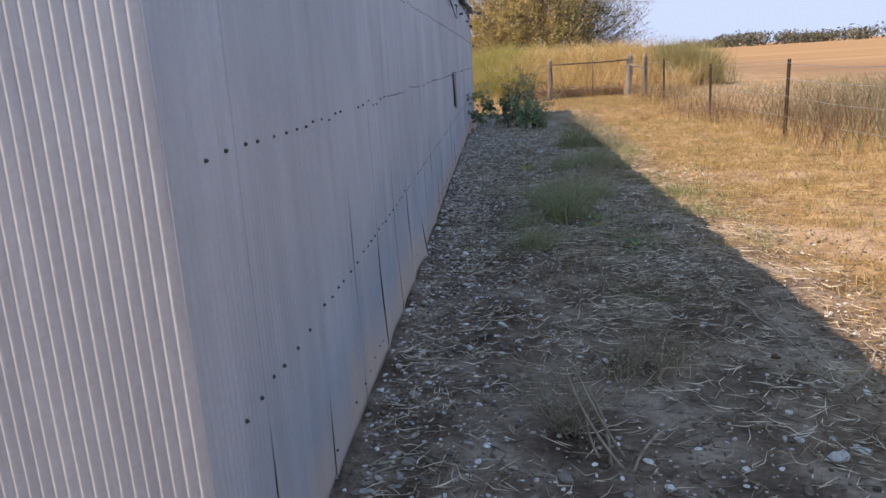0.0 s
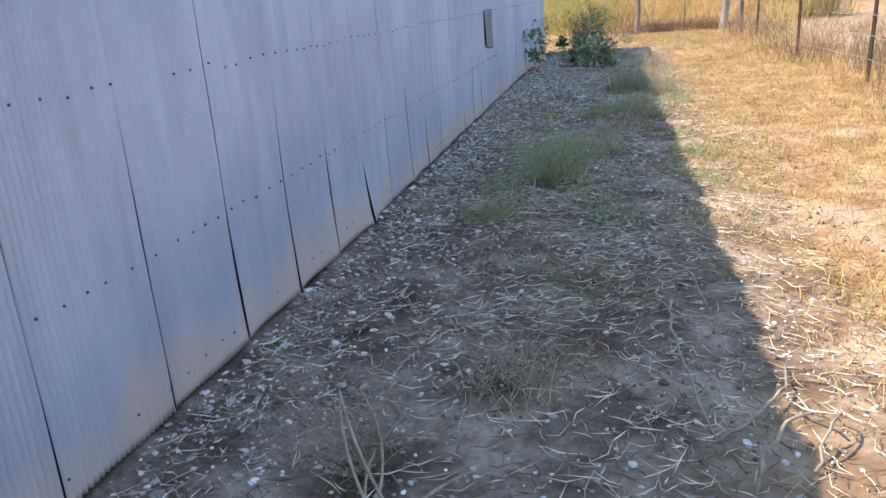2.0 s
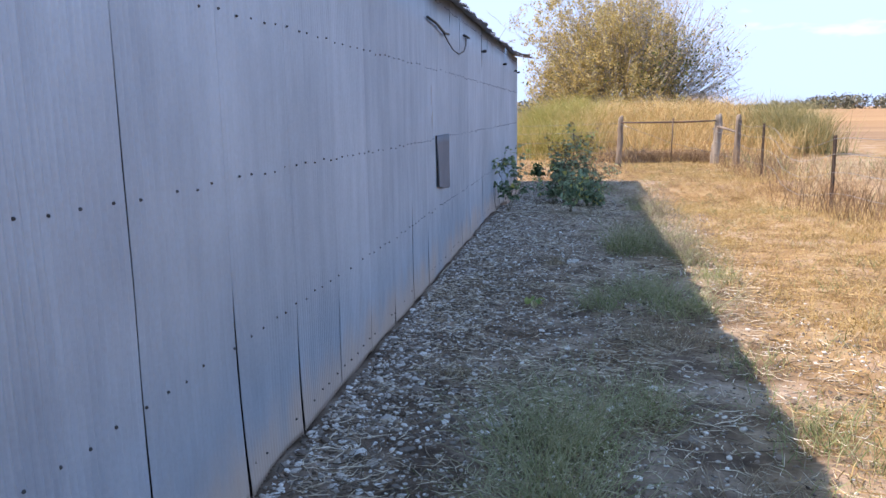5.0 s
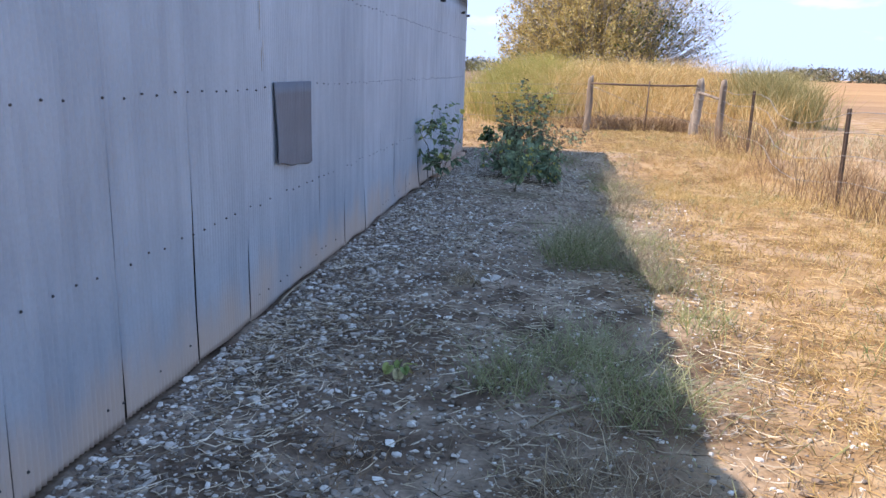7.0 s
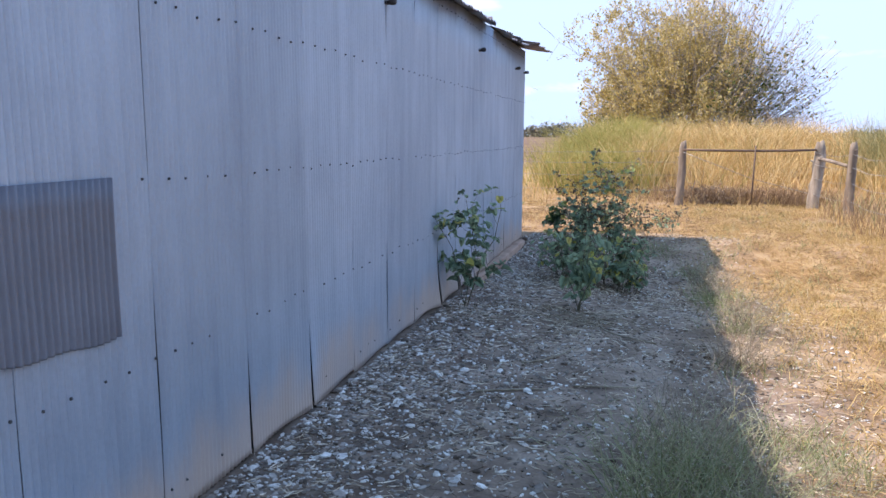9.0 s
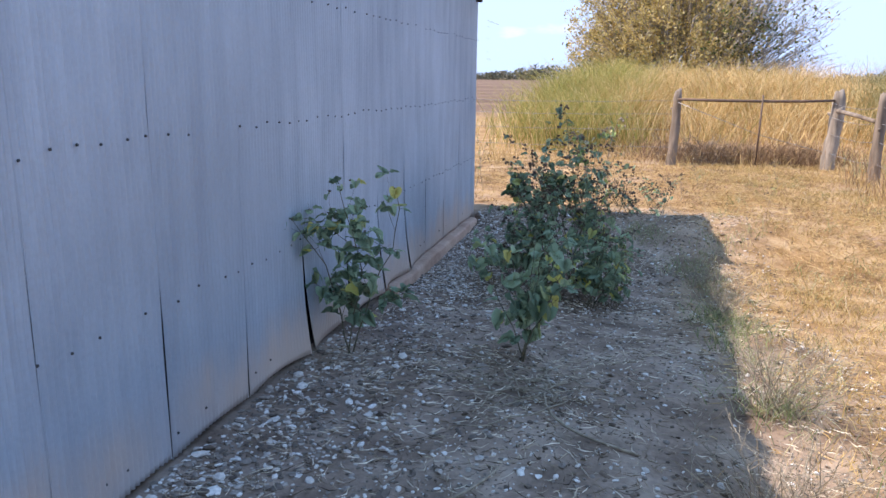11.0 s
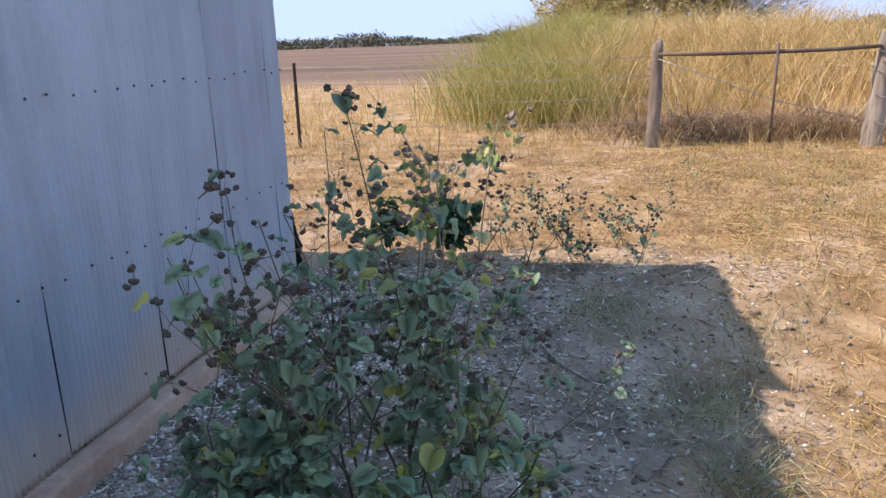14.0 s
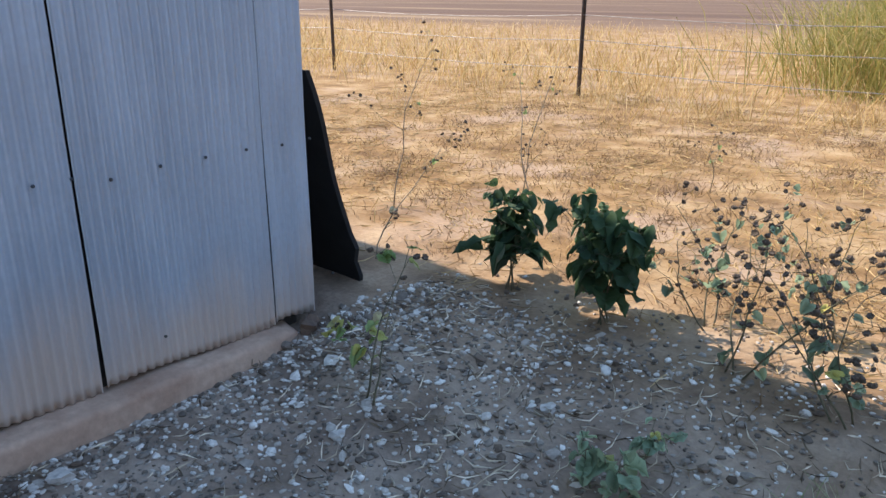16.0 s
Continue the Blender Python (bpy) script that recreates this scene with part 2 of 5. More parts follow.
def galvanised(name, base, dark, rough=0.42, metal=0.55, rusty=0.0):
    m, n, l, b = material(name, rough, metal)
    geo = n.new("ShaderNodeNewGeometry")
    sep = n.new("ShaderNodeSeparateXYZ")
    l.new(geo.outputs["Position"], sep.inputs[0])
    big = tex(n, l, "Noise", 0.7, 4, "World")
    streak = tex(n, l, "Noise", 9, 4, "World", (1, 1, 0.12))
    spangle = tex(n, l, "Noise", 60, 3, "World")
    col = ramp(n, l, big.outputs[0], [(0.3, dark), (0.68, base)])
    col = mix(n, l, 0.45, col, ramp(n, l, streak.outputs[0], [(0.3, (0.62, 0.63, 0.66)), (0.62, (1, 1, 1))]), "MULTIPLY")
    col = mix(n, l, 0.35, col, ramp(n, l, spangle.outputs[0], [(0.35, (0.72, 0.73, 0.75)), (0.65, (1, 1, 1))]), "MULTIPLY")
    info = n.new("ShaderNodeObjectInfo")
    col = mix(n, l, 0.5, col, ramp(n, l, info.outputs["Random"], [(0, (0.78, 0.79, 0.8)), (1, (1, 1, 1))]), "MULTIPLY")
    # soil splashed up on the lowest part, with an uneven upper edge
    edge = tex(n, l, "Noise", 3.5, 5, "World", (1, 1, 0.4))
    zz = math_node(n, l, "SUBTRACT", sep.outputs[2], math_node(n, l, "MULTIPLY", edge.outputs[0], 0.55))
    low = between(n, l, zz, 0.12, -0.22)
    patchy = tex(n, l, "Noise", 0.45, 3, "World")
    low = math_node(n, l, "MULTIPLY", low, between(n, l, patchy.outputs[0], 0.28, 0.5))
    col = mix(n, l, math_node(n, l, "MULTIPLY", low, 0.65), col, (0.56, 0.39, 0.26))
    if rusty:
        r = tex(n, l, "Noise", 7, 6, "World", (1, 1, 0.35))
        rm = math_node(n, l, "MULTIPLY", between(n, l, r.outputs[0], 0.42, 0.66), rusty)
        col = mix(n, l, rm, col, (0.16, 0.1, 0.085))
    l.new(col, b.inputs["Base Color"])
    l.new(ramp(n, l, spangle.outputs[0], [(0.3, (rough - 0.08,) * 3), (0.7, (rough + 0.14,) * 3)]), b.inputs["Roughness"])
    l.new(math_node(n, l, "MULTIPLY", math_node(n, l, "SUBTRACT", 1.0, low), metal), b.inputs["Metallic"])
    dent = tex(n, l, "Noise", 5, 3, "World")
    bump(n, l, b, dent.outputs[0], 0.25, 0.02)
    return m


M_SHEET = galvanised("galvanised_sheet", (0.475, 0.54, 0.61), (0.365, 0.422, 0.485), 0.47, 0.32)
M_FRONT = galvanised("gable_sheet", (0.6, 0.61, 0.625), (0.5, 0.51, 0.525), 0.36, 0.25)
M_PATCH = galvanised("weathered_sheet", (0.25, 0.26, 0.29), (0.14, 0.145, 0.165), 0.5, 0.1, 0.1)
M_ROOF = galvanised("roof_sheet", (0.42, 0.42, 0.43), (0.3, 0.3, 0.31), 0.5, 0.5, 0.8)


def simple(name, c0, c1, scale=6.0, rough=0.8, metal=0.0, stretch=None, relief=0.3, dist=0.01, space="Object"):
    m, n, l, b = material(name, rough, metal)
    t = tex(n, l, "Noise", scale, 6, space, stretch)
    f = tex(n, l, "Noise", scale * 9, 3, space, stretch)
    col = ramp(n, l, t.outputs[0], [(0.3, c0), (0.7, c1)])
    col = mix(n, l, 0.5, col, ramp(n, l, f.outputs[0], [(0.3, (0.6, 0.6, 0.6)), (0.7, (1, 1, 1))]), "MULTIPLY")
    l.new(col, b.inputs["Base Color"])
    bump(n, l, b, t.outputs[0], relief, dist)
    return m


# near-black colour stands in for the unlit inside of the barn
M_INSIDE = simple("shade_dark_timber", (0.02, 0.016, 0.013), (0.05, 0.04, 0.03), 3)
M_NAIL = simple("nail_lead", (0.03, 0.03, 0.032), (0.09, 0.085, 0.085), 40, 0.6, 0.3)
M_CONCRETE = simple("footing_concrete", (0.36, 0.215, 0.145), (0.58, 0.41, 0.3), 5, 0.9, relief=0.5, dist=0.015, space="World")
M_POST = simple("grey_cedar", (0.1, 0.072, 0.052), (0.32, 0.25, 0.19), 7, 0.9, stretch=(1, 1, 0.12), relief=0.8, dist=0.02)
M_POSTLIGHT = simple("bleached_cedar", (0.15, 0.115, 0.085), (0.46, 0.385, 0.31), 7, 0.9, stretch=(1, 1, 0.15), relief=0.8, dist=0.02)
M_TPOST = simple("rusty_green_steel", (0.06, 0.05, 0.04), (0.15, 0.09, 0.06), 14, 0.7, 0.2)
M_WIRE = simple("fence_wire", (0.22, 0.2, 0.18), (0.42, 0.4, 0.38), 30, 0.5, 0.5)
M_RAIL = simple("rusty_pipe", (0.09, 0.06, 0.045), (0.2, 0.13, 0.09), 12, 0.75, 0.2)
M_TAR = simple("black_board", (0.004, 0.004, 0.0045), (0.012, 0.012, 0.013), 12, 0.85)
M_CABLE = simple("black_cable", (0.012, 0.012, 0.014), (0.03, 0.03, 0.032), 20, 0.6)
M_LIMESTONE = island_mat("limestone_chips", [(0, (0.13, 0.1, 0.078)), (0.4, (0.27, 0.225, 0.185)), (0.7, (0.56, 0.5, 0.43)), (1, (0.88, 0.84, 0.77))], 0.9, 70)
M_CLOD = island_mat("soil_crumbs", [(0, (0.1, 0.072, 0.052)), (1, (0.27, 0.2, 0.15))], 0.95, 60)
M_STONE = simple("pale_stone", (0.38, 0.35, 0.31), (0.66, 0.62, 0.56), 9, 0.9, relief=0.6)
# copy of the straw for the barn's shade: greyed, palest tones raised
M_STRAW_SHADE = island_mat("shade_grey_litter", [(0, (0.05, 0.034, 0.022)), (0.4, (0.2, 0.145, 0.095)), (0.7, (0.48, 0.39, 0.275)), (1, (0.84, 0.74, 0.58))], 0.85)
M_STRAW = island_mat("golden_litter", [(0, (0.14, 0.075, 0.03)), (0.5, (0.4, 0.255, 0.1)), (1, (0.64, 0.47, 0.24))], 0.8, None, 0.15)
M_STUBBLE = island_mat("golden_stubble", [(0, (0.22, 0.16, 0.05)), (0.4, (0.42, 0.28, 0.1)), (1, (0.64, 0.47, 0.22))], 0.8, None, 0.3)
M_TALL = island_mat("tall_dry_grass", [(0, (0.32, 0.2, 0.075)), (0.35, (0.5, 0.34, 0.13)), (0.7, (0.66, 0.47, 0.21)), (1, (0.78, 0.6, 0.34))], 0.75, None, 0.35)
M_TALLGREEN = island_mat("tall_green_grass", [(0, (0.2, 0.2, 0.05)), (0.6, (0.35, 0.32, 0.09)), (1, (0.5, 0.42, 0.16))], 0.75, None, 0.35)
M_GREEN = island_mat("green_weed", [(0, (0.12, 0.145, 0.05)), (0.45, (0.22, 0.26, 0.1)), (0.75, (0.36, 0.36, 0.17)), (1, (0.52, 0.44, 0.27))], 0.7, None, 0.3)
M_DRYTUFT = island_mat("dry_tuft", [(0, (0.2, 0.14, 0.08)), (0.5, (0.4, 0.31, 0.19)), (1, (0.64, 0.54, 0.37))], 0.85, None, 0.2)
M_WHITEWEED = island_mat("pale_leaves", [(0, (0.16, 0.19, 0.07)), (0.6, (0.36, 0.38, 0.2)), (1, (0.6, 0.58, 0.42))], 0.75, None, 0.25)
M_STEM = simple("plant_stem", (0.07, 0.07, 0.035), (0.2, 0.165, 0.1), 25, 0.8)
M_DRYSTEM = simple("dry_stem", (0.17, 0.13, 0.085), (0.42, 0.35, 0.25), 25, 0.85)
M_GREENSTEM = simple("green_stem", (0.2, 0.21, 0.1), (0.48, 0.46, 0.27), 25, 0.8)
M_POD = simple("seed_head", (0.035, 0.025, 0.018), (0.16, 0.115, 0.08), 60, 0.85)
# seed heads of the sunlit mallows: sunlight put into a lighter colour
M_PODSUNLIT = simple("sunlit_seed_head", (0.15, 0.105, 0.07), (0.46, 0.36, 0.26), 60, 0.85)
M_BARK = simple("tree_bark", (0.2, 0.165, 0.135), (0.44, 0.39, 0.34), 5, 0.9, stretch=(1, 1, 0.3), relief=0.6)
M_CROWN = island_mat("yellowing_crown", [(0, (0.3, 0.235, 0.08)), (0.4, (0.46, 0.355, 0.125)), (0.8, (0.59, 0.46, 0.19)), (1, (0.68, 0.56, 0.3))], 0.75, None, 0.45)
M_CROWNGREEN = island_mat("green_crown", [(0, (0.05, 0.075, 0.018)), (0.6, (0.12, 0.15, 0.04)), (1, (0.24, 0.22, 0.07))], 0.75, None, 0.3)
# these colours are lightened for the hazy distance
M_TREELINE = island_mat("far_trees", [(0, (0.06, 0.065, 0.045)), (0.6, (0.11, 0.11, 0.075)), (1, (0.2, 0.16, 0.11))], 0.9)


def leaf_mat(name, stops):
    """Leaves that are objects of their own: the colour varies by object."""
    m, n, l, b = material(name, 0.6)
    info = n.new("ShaderNodeObjectInfo")
    col = ramp(n, l, info.outputs["Random"], stops)
    t = tex(n, l, "Noise", 18, 4)
    col = mix(n, l, 0.55, col, ramp(n, l, t.outputs[0], [(0.3, (0.55, 0.6, 0.5)), (0.7, (1, 1, 1))]), "MULTIPLY")
    l.new(col, b.inputs["Base Color"])
    b.inputs["Specular IOR Level"].default_value = 0.3
    tr = n.new("ShaderNodeBsdfTranslucent")
    l.new(col, tr.inputs[0])
    ms = n.new("ShaderNodeMixShader")
    ms.inputs[0].default_value = 0.38
    l.new(b.outputs[0], ms.inputs[1])
    l.new(tr.outputs[0], ms.inputs[2])
    l.new(ms.outputs[0], n["Material Output"].inputs[0])
    bump(n, l, b, tex(n, l, "Noise", 90, 2).outputs[0], 0.2, 0.002)
    return m


M_LEAF = leaf_mat("mallow_leaf", [(0, (0.16, 0.23, 0.15)), (0.5, (0.3, 0.4, 0.26)), (0.92, (0.42, 0.52, 0.32)), (0.96, (0.58, 0.55, 0.13)), (1, (0.68, 0.6, 0.2))])
M_LEAFDARK = leaf_mat("dark_leaf", [(0, (0.03, 0.07, 0.035)), (1, (0.08, 0.14, 0.06))])
M_LEAFPALE = leaf_mat("pale_leaf", [(0, (0.2, 0.3, 0.1)), (0.5, (0.36, 0.46, 0.18)), (0.75, (0.6, 0.55, 0.16)), (1, (0.68, 0.6, 0.42))])


def ground_material():
    m, n, l, b = material("ground_soil", 0.95)
    geo = n.new("ShaderNodeNewGeometry")
    sep = n.new("ShaderNodeSeparateXYZ")
    l.new(geo.outputs["Position"], sep.inputs[0])
    x, y = sep.outputs[0], sep.outputs[1]
    big, mid, fine = (tex(n, l, "Noise", s, 6, "World") for s in (0.55, 2.8, 45))
    wob = math_node(n, l, "MULTIPLY", math_node(n, l, "SUBTRACT", big.outputs[0], 0.5), 2.6)
    soil = ramp(n, l, mid.outputs[0], [(0.3, (0.05, 0.033, 0.023)), (0.47, (0.155, 0.108, 0.077)), (0.7, (0.4, 0.31, 0.235))])
    soil = mix(n, l, 0.6, soil, ramp(n, l, fine.outputs[0], [(0.3, (0.5, 0.5, 0.5)), (0.7, (1.25, 1.22, 1.2))]), "MULTIPLY")
    pale = ramp(n, l, mid.outputs[0], [(0.3, (0.12, 0.082, 0.06)), (0.47, (0.25, 0.183, 0.138)), (0.7, (0.43, 0.335, 0.26))])
    pale = mix(n, l, 0.5, pale, ramp(n, l, fine.outputs[0], [(0.3, (0.55, 0.55, 0.55)), (0.7, (1.2, 1.18, 1.16))]), "MULTIPLY")
    soil = mix(n, l, between(n, l, math_node(n, l, "ADD", y, math_node(n, l, "MULTIPLY", wob, 1.5)), 9.0, 12.5), soil, pale)
    straw = ramp(n, l, mid.outputs[0], [(0.28, (0.14, 0.077, 0.036)), (0.48, (0.31, 0.188, 0.085)), (0.72, (0.5, 0.355, 0.2))])
    straw = mix(n, l, 0.5, straw, ramp(n, l, fine.outputs[0], [(0.3, (0.55, 0.52, 0.5)), (0.7, (1.1, 1.1, 1.1))]), "MULTIPLY")
    bare = math_node(n, l, "MULTIPLY", between(n, l, tex(n, l, "Noise", 1.1, 5, "World").outputs[0], 0.5, 0.66), 0.75)
    straw = mix(n, l, bare, straw, mix(n, l, 0.6, (0.42, 0.3, 0.21), ramp(n, l, fine.outputs[0], [(0.3, (0.6, 0.58, 0.56)), (0.7, (1.1, 1.1, 1.1))]), "MULTIPLY"))
    yard = between(n, l, math_node(n, l, "ADD", x, wob), 1.7, 3.0)
    north = between(n, l, math_node(n, l, "ADD", y, wob), 17.8, 19.2)
    col = mix(n, l, math_node(n, l, "MAXIMUM", yard, north), soil, straw)
    # ploughed field beyond the fences
    furrow = tex(n, l, "Noise", 0.05, 5, "World", (0.35, 3.0, 1))
    field = ramp(n, l, furrow.outputs[0], [(0.3, (0.11, 0.068, 0.048)), (0.55, (0.165, 0.105, 0.072)), (0.72, (0.34, 0.24, 0.14))])
    east = ramp(n, l, furrow.outputs[0], [(0.3, (0.26, 0.142, 0.065)), (0.7, (0.41, 0.25, 0.118))])
    field = mix(n, l, between(n, l, x, 2.0, 30.0), field, east)
    out = math_node(n, l, "MAXIMUM", between(n, l, math_node(n, l, "ADD", y, wob), 36.0, 44.0), between(n, l, math_node(n, l, "ADD", x, wob), 11.0, 17.0))
    l.new(mix(n, l, out, col, field), b.inputs["Base Color"])
    h = math_node(n, l, "ADD", mid.outputs[0], math_node(n, l, "MULTIPLY", fine.outputs[0], 0.35))
    bump(n, l, b, h, 0.7, 0.03)
    b.inputs["Specular IOR Level"].default_value = 0.15
    return m


M_GROUND = ground_material()

# ---- ground ----
def ground_sheet():
    xs = np.r_[-2500, -900, -350, -140, -60, -30, -18, -12, np.arange(-8, -1, 0.5), np.arange(-1, 5.6, 0.06), np.arange(5.6, 12, 0.35), np.arange(12, 24, 1.0), 30, 45, 80, 160, 400, 1000, 2500]
    ys = np.r_[-2500, -900, -350, -140, -60, -30, -15, -8, np.arange(-4, 0, 0.4), np.arange(0, 19.5, 0.07), np.arange(19.5, 30, 0.3), np.arange(30, 62, 1.5), 75, 110, 180, 350, 900, 2500]
    X, Y = np.meshgrid(xs, ys, indexing="ij")
    V = np.stack([X, Y, gz(X, Y)], -1).reshape(-1, 3)
    i, j = np.meshgrid(np.arange(len(xs) - 1), np.arange(len(ys) - 1), indexing="ij")
    k = len(ys)
    F = np.stack([i * k + j, (i + 1) * k + j, (i + 1) * k + j + 1, i * k + j + 1], -1).reshape(-1, 4)
    return tagged(part("ground", np_mesh("ground", V, F, True), M_GROUND), "bare brown soil and trampled straw with a ploughed field behind", "ground", kind="structure")


ground_sheet()

# ---- barn ----
LENGTH, EAVE, DEEP, PITCH, COVER = 18.0, 2.46, 6.0, 0.602, 0.37
SEAMS = [0.0, COVER] + [COVER + PITCH * k for k in range(1, 30)] + [LENGTH]
# at these seams the lower corner of the sheet is bent outwards and the joint gapes: seam number, how far out, how wide
KICKS = {4: (0.012, 0.010), 6: (0.02, 0.014), 7: (0.055, 0.034), 9: (0.02, 0.018), 10: (0.012, 0.012), 18: (0.012, 0.012), 19: (0.02, 0.016),
         5: (0.012, 0.016), 23: (0.05, 0.036), 24: (0.045, 0.034), 25: (0.05, 0.03), 26: (0.05, 0.034), 28: (0.004, 0.004)}


def sheet_mesh(width, height, left, right, rnd, bottom=0.0, wave=0.0287, amp=0.0052, per=6):
    """A corrugated sheet in its own y and z; left and right: (outward bend, gape, gap at the top, gap half way) of its two joints."""
    cols, zs = int(round(width / wave * per)), np.r_[0, 0.03, 0.08, 0.16, 0.26, 0.38, 0.52, 0.7, 0.95, 1.3, 1.7, 2.1, 2.46] * height / 2.46
    u = np.linspace(0, 1, cols + 1)
    U, Z = np.meshgrid(u, zs, indexing="ij")
    low = np.clip((0.66 - Z) / 0.66, 0, 1)
    out = (left[0] * (1 - U) ** 3 + right[0] * U ** 3) * low ** 2.2
    y0 = left[1] * low + np.interp(Z, [0, height * 0.5, height], [left[3], left[3], left[2]])
    y1 = right[1] * 0.25 * low + np.interp(Z, [0, height * 0.5, height], [right[3], right[3], right[2]]) * 0.3
    Y = y0 + U * (width - y0 - y1)
    ph = rnd.uniform(0, 6)
    X = amp * np.cos(2 * np.pi * U * width / wave) + out + 0.003 * np.sin(3.1 * U + ph) * np.sin(2.2 * Z + ph) + 0.002 * np.sin(7 * Z + ph * 2)
    ragged = 0.008 * np.sin(5 * U + ph) * (Z < 0.02)
    V = np.stack([X, Y, Z + ragged + bottom], -1)
    k = len(zs)
    i, j = np.meshgrid(np.arange(cols), np.arange(k - 1), indexing="ij")
    F = np.stack([i * k + j, (i + 1) * k + j, (i + 1) * k + j + 1, i * k + j + 1], -1).reshape(-1, 4)
    n = V.shape[0] * V.shape[1]
    # turned-back rim
    ring = np.r_[np.arange(0, n, k), np.arange(n - k, n), np.arange(n - 1, 0, -k), np.arange(k - 1, -1, -1)]
    W = V.reshape(-1, 3)
    B = W[ring] - [0.003, 0, 0]
    r = np.arange(len(ring) - 1)
    F2 = np.stack([ring[r], n + r, n + r + 1, ring[r + 1]], -1)
    return np_mesh("sheet", np.vstack([W, B]), np.vstack([F, F2]), True)


def barn():
    # east wall: timber backing, near-black for the shade in the gaps, corrugated sheets in front
    east = tagged(part("wall_east", box_mesh("wall_east", -0.16, -0.035, 0.05, LENGTH - 0.05, -0.25, EAVE, 0.004), M_INSIDE), "long barn wall of galvanised corrugated sheets on timber coloured shade-dark", "wall", kind="structure")
    gaps = {}
    for k in range(len(SEAMS)):
        bend, gape = KICKS.get(k, (0.0, R.uniform(0.0, 0.006)))
        wide = k in (2, 3, 4, 5, 8, 9, 14, 17, 23, 24, 29)
        gaps[k] = (bend, gape, 0.0042 if wide else R.uniform(0.001, 0.0022), 0.005 if wide else R.uniform(0.0015, 0.003))
    gaps[0] = gaps[len(SEAMS) - 1] = (0.0, 0.0, 0.0, 0.0)
    for k in range(len(SEAMS) - 1):
        y0, y1 = SEAMS[k], SEAMS[k + 1]
        s = part("sheet", sheet_mesh(y1 - y0, EAVE - 0.02, gaps[k], gaps[k + 1], R, 0.02 if y0 < 14.9 else 0.012), M_SHEET, east)
        s.location = (0.0, y0, 0.0)
        s.rotation_euler = (0, R.uniform(-0.0012, 0.0012), 0)
    # nails in rows along the girts
    V, F, off = [], [], 0
    ring = [(0.0052 * math.cos(a), 0.0052 * math.sin(a)) for a in np.linspace(0, 2 * math.pi, 6, endpoint=False)]
    for z0 in (0.115, 0.615, 1.215, 1.79, 2.36):
        y = 0.08
        while y < LENGTH - 0.03:
            y += R.uniform(0.09, 0.15)
            if R.random() < (0.5 if z0 < 0.2 else 0.1):
                continue
            zz = z0 + R.gauss(0, 0.006)
            hide = 9.15 < y < 9.85 and z0 > 1.0 and z0 < 1.3
            if hide:
                continue
            V += [(0.0125, y, zz)] + [(0.0075, y + a, zz + b) for a, b in ring] + [(0.0035, y + a, zz + b) for a, b in ring]
            for i in range(6):
                j = (i + 1) % 6
                F += [(off, off + 1 + i, off + 1 + j, off + 1 + j), (off + 1 + i, off + 7 + i, off + 7 + j, off + 1 + j)]
            off += 13
    F3 = [f[:3] for f in F if f[2] == f[3]] + [t for f in F if f[2] != f[3] for t in (f[:3], (f[0], f[2], f[3]))]
    tagged(part("nail_heads", np_mesh("nail_heads", V, F3), M_NAIL, east), kind="stuff")
    # patch of older sheet
    pv = sheet_mesh(0.63, 0.45, (0.005, 0, 0, 0), (0.002, 0, 0, 0), R, 0, 0.0287, 0.0062, 10)
    co = np.zeros(len(pv.vertices) * 3, np.float32)
    pv.vertices.foreach_get("co", co)
    co = co.reshape(-1, 3)
    low = 1 - np.clip(co[:, 2] / 0.45, 0, 1)
    co[:, 2] -= low * 0.045 * co[:, 1] / 0.63 - low * 0.006 * np.sin(20 * co[:, 1])
    co[:, 0] += 0.006 * low * np.exp(-co[:, 1] * 9) + 0.006 * np.sin(9 * co[:, 2]) * np.exp(-co[:, 1] * 14)
    pv.vertices.foreach_set("co", co.ravel())
    patch = part("patch", pv, M_PATCH, east, "patch of older dark weathered corrugated sheet")
    patch.location = (0.0165, 9.18, 0.79)
    V, F, off = [], [], 0
    spots = [(9.2 + 0.066 * i + R.uniform(-0.01, 0.01), 1.222 + R.uniform(-0.006, 0.004)) for i in range(10)] + [(9.2, z) for z in (0.83, 0.9, 1.04, 1.16)] + [(9.795, z) for z in (0.86, 1.08)] + [(9.3, 0.825), (9.37, 0.82)]
    for y, z in spots:
        V += [(0.036, y, z)] + [(0.029, y + a, z + b) for a, b in ring]
        F += [(off, off + 1 + i, off + 1 + (i + 1) % 6) for i in range(6)]
        off += 7
    tagged(part("nail_heads", np_mesh("nail_heads", V, F), M_STONE, patch, "pale roofing nails"), kind="stuff")
    # pale streaks of droppings
    for y, z0, z1, w in ((9.02, 1.5, 1.66, 0.006), (9.035, 1.3, 1.42, 0.007), (9.06, 1.34, 1.46, 0.004)):
        pts = [(0.0062, y + R.gauss(0, 0.002), z) for z in np.linspace(z0, z1, 6)]
        part("streak", tubes_mesh("streak", [(pts, [w * 0.2, w * 0.35, w * 0.3, w * 0.4, w * 0.45, w * 0.2])], 5), M_STONE, east, "pale streak of bird droppings")
    # south and north walls with gables, west wall
    for name, y0, y1, face in (("wall_south", 0.03, 0.12, -1), ("wall_north", LENGTH - 0.12, LENGTH - 0.03, 1)):
        bm = bmesh.new()
        pts = [(-0.17, -0.25), (-0.17, EAVE), (-DEEP / 2, EAVE + 0.92), (-DEEP + 0.17, EAVE), (-DEEP + 0.17, -0.25)]
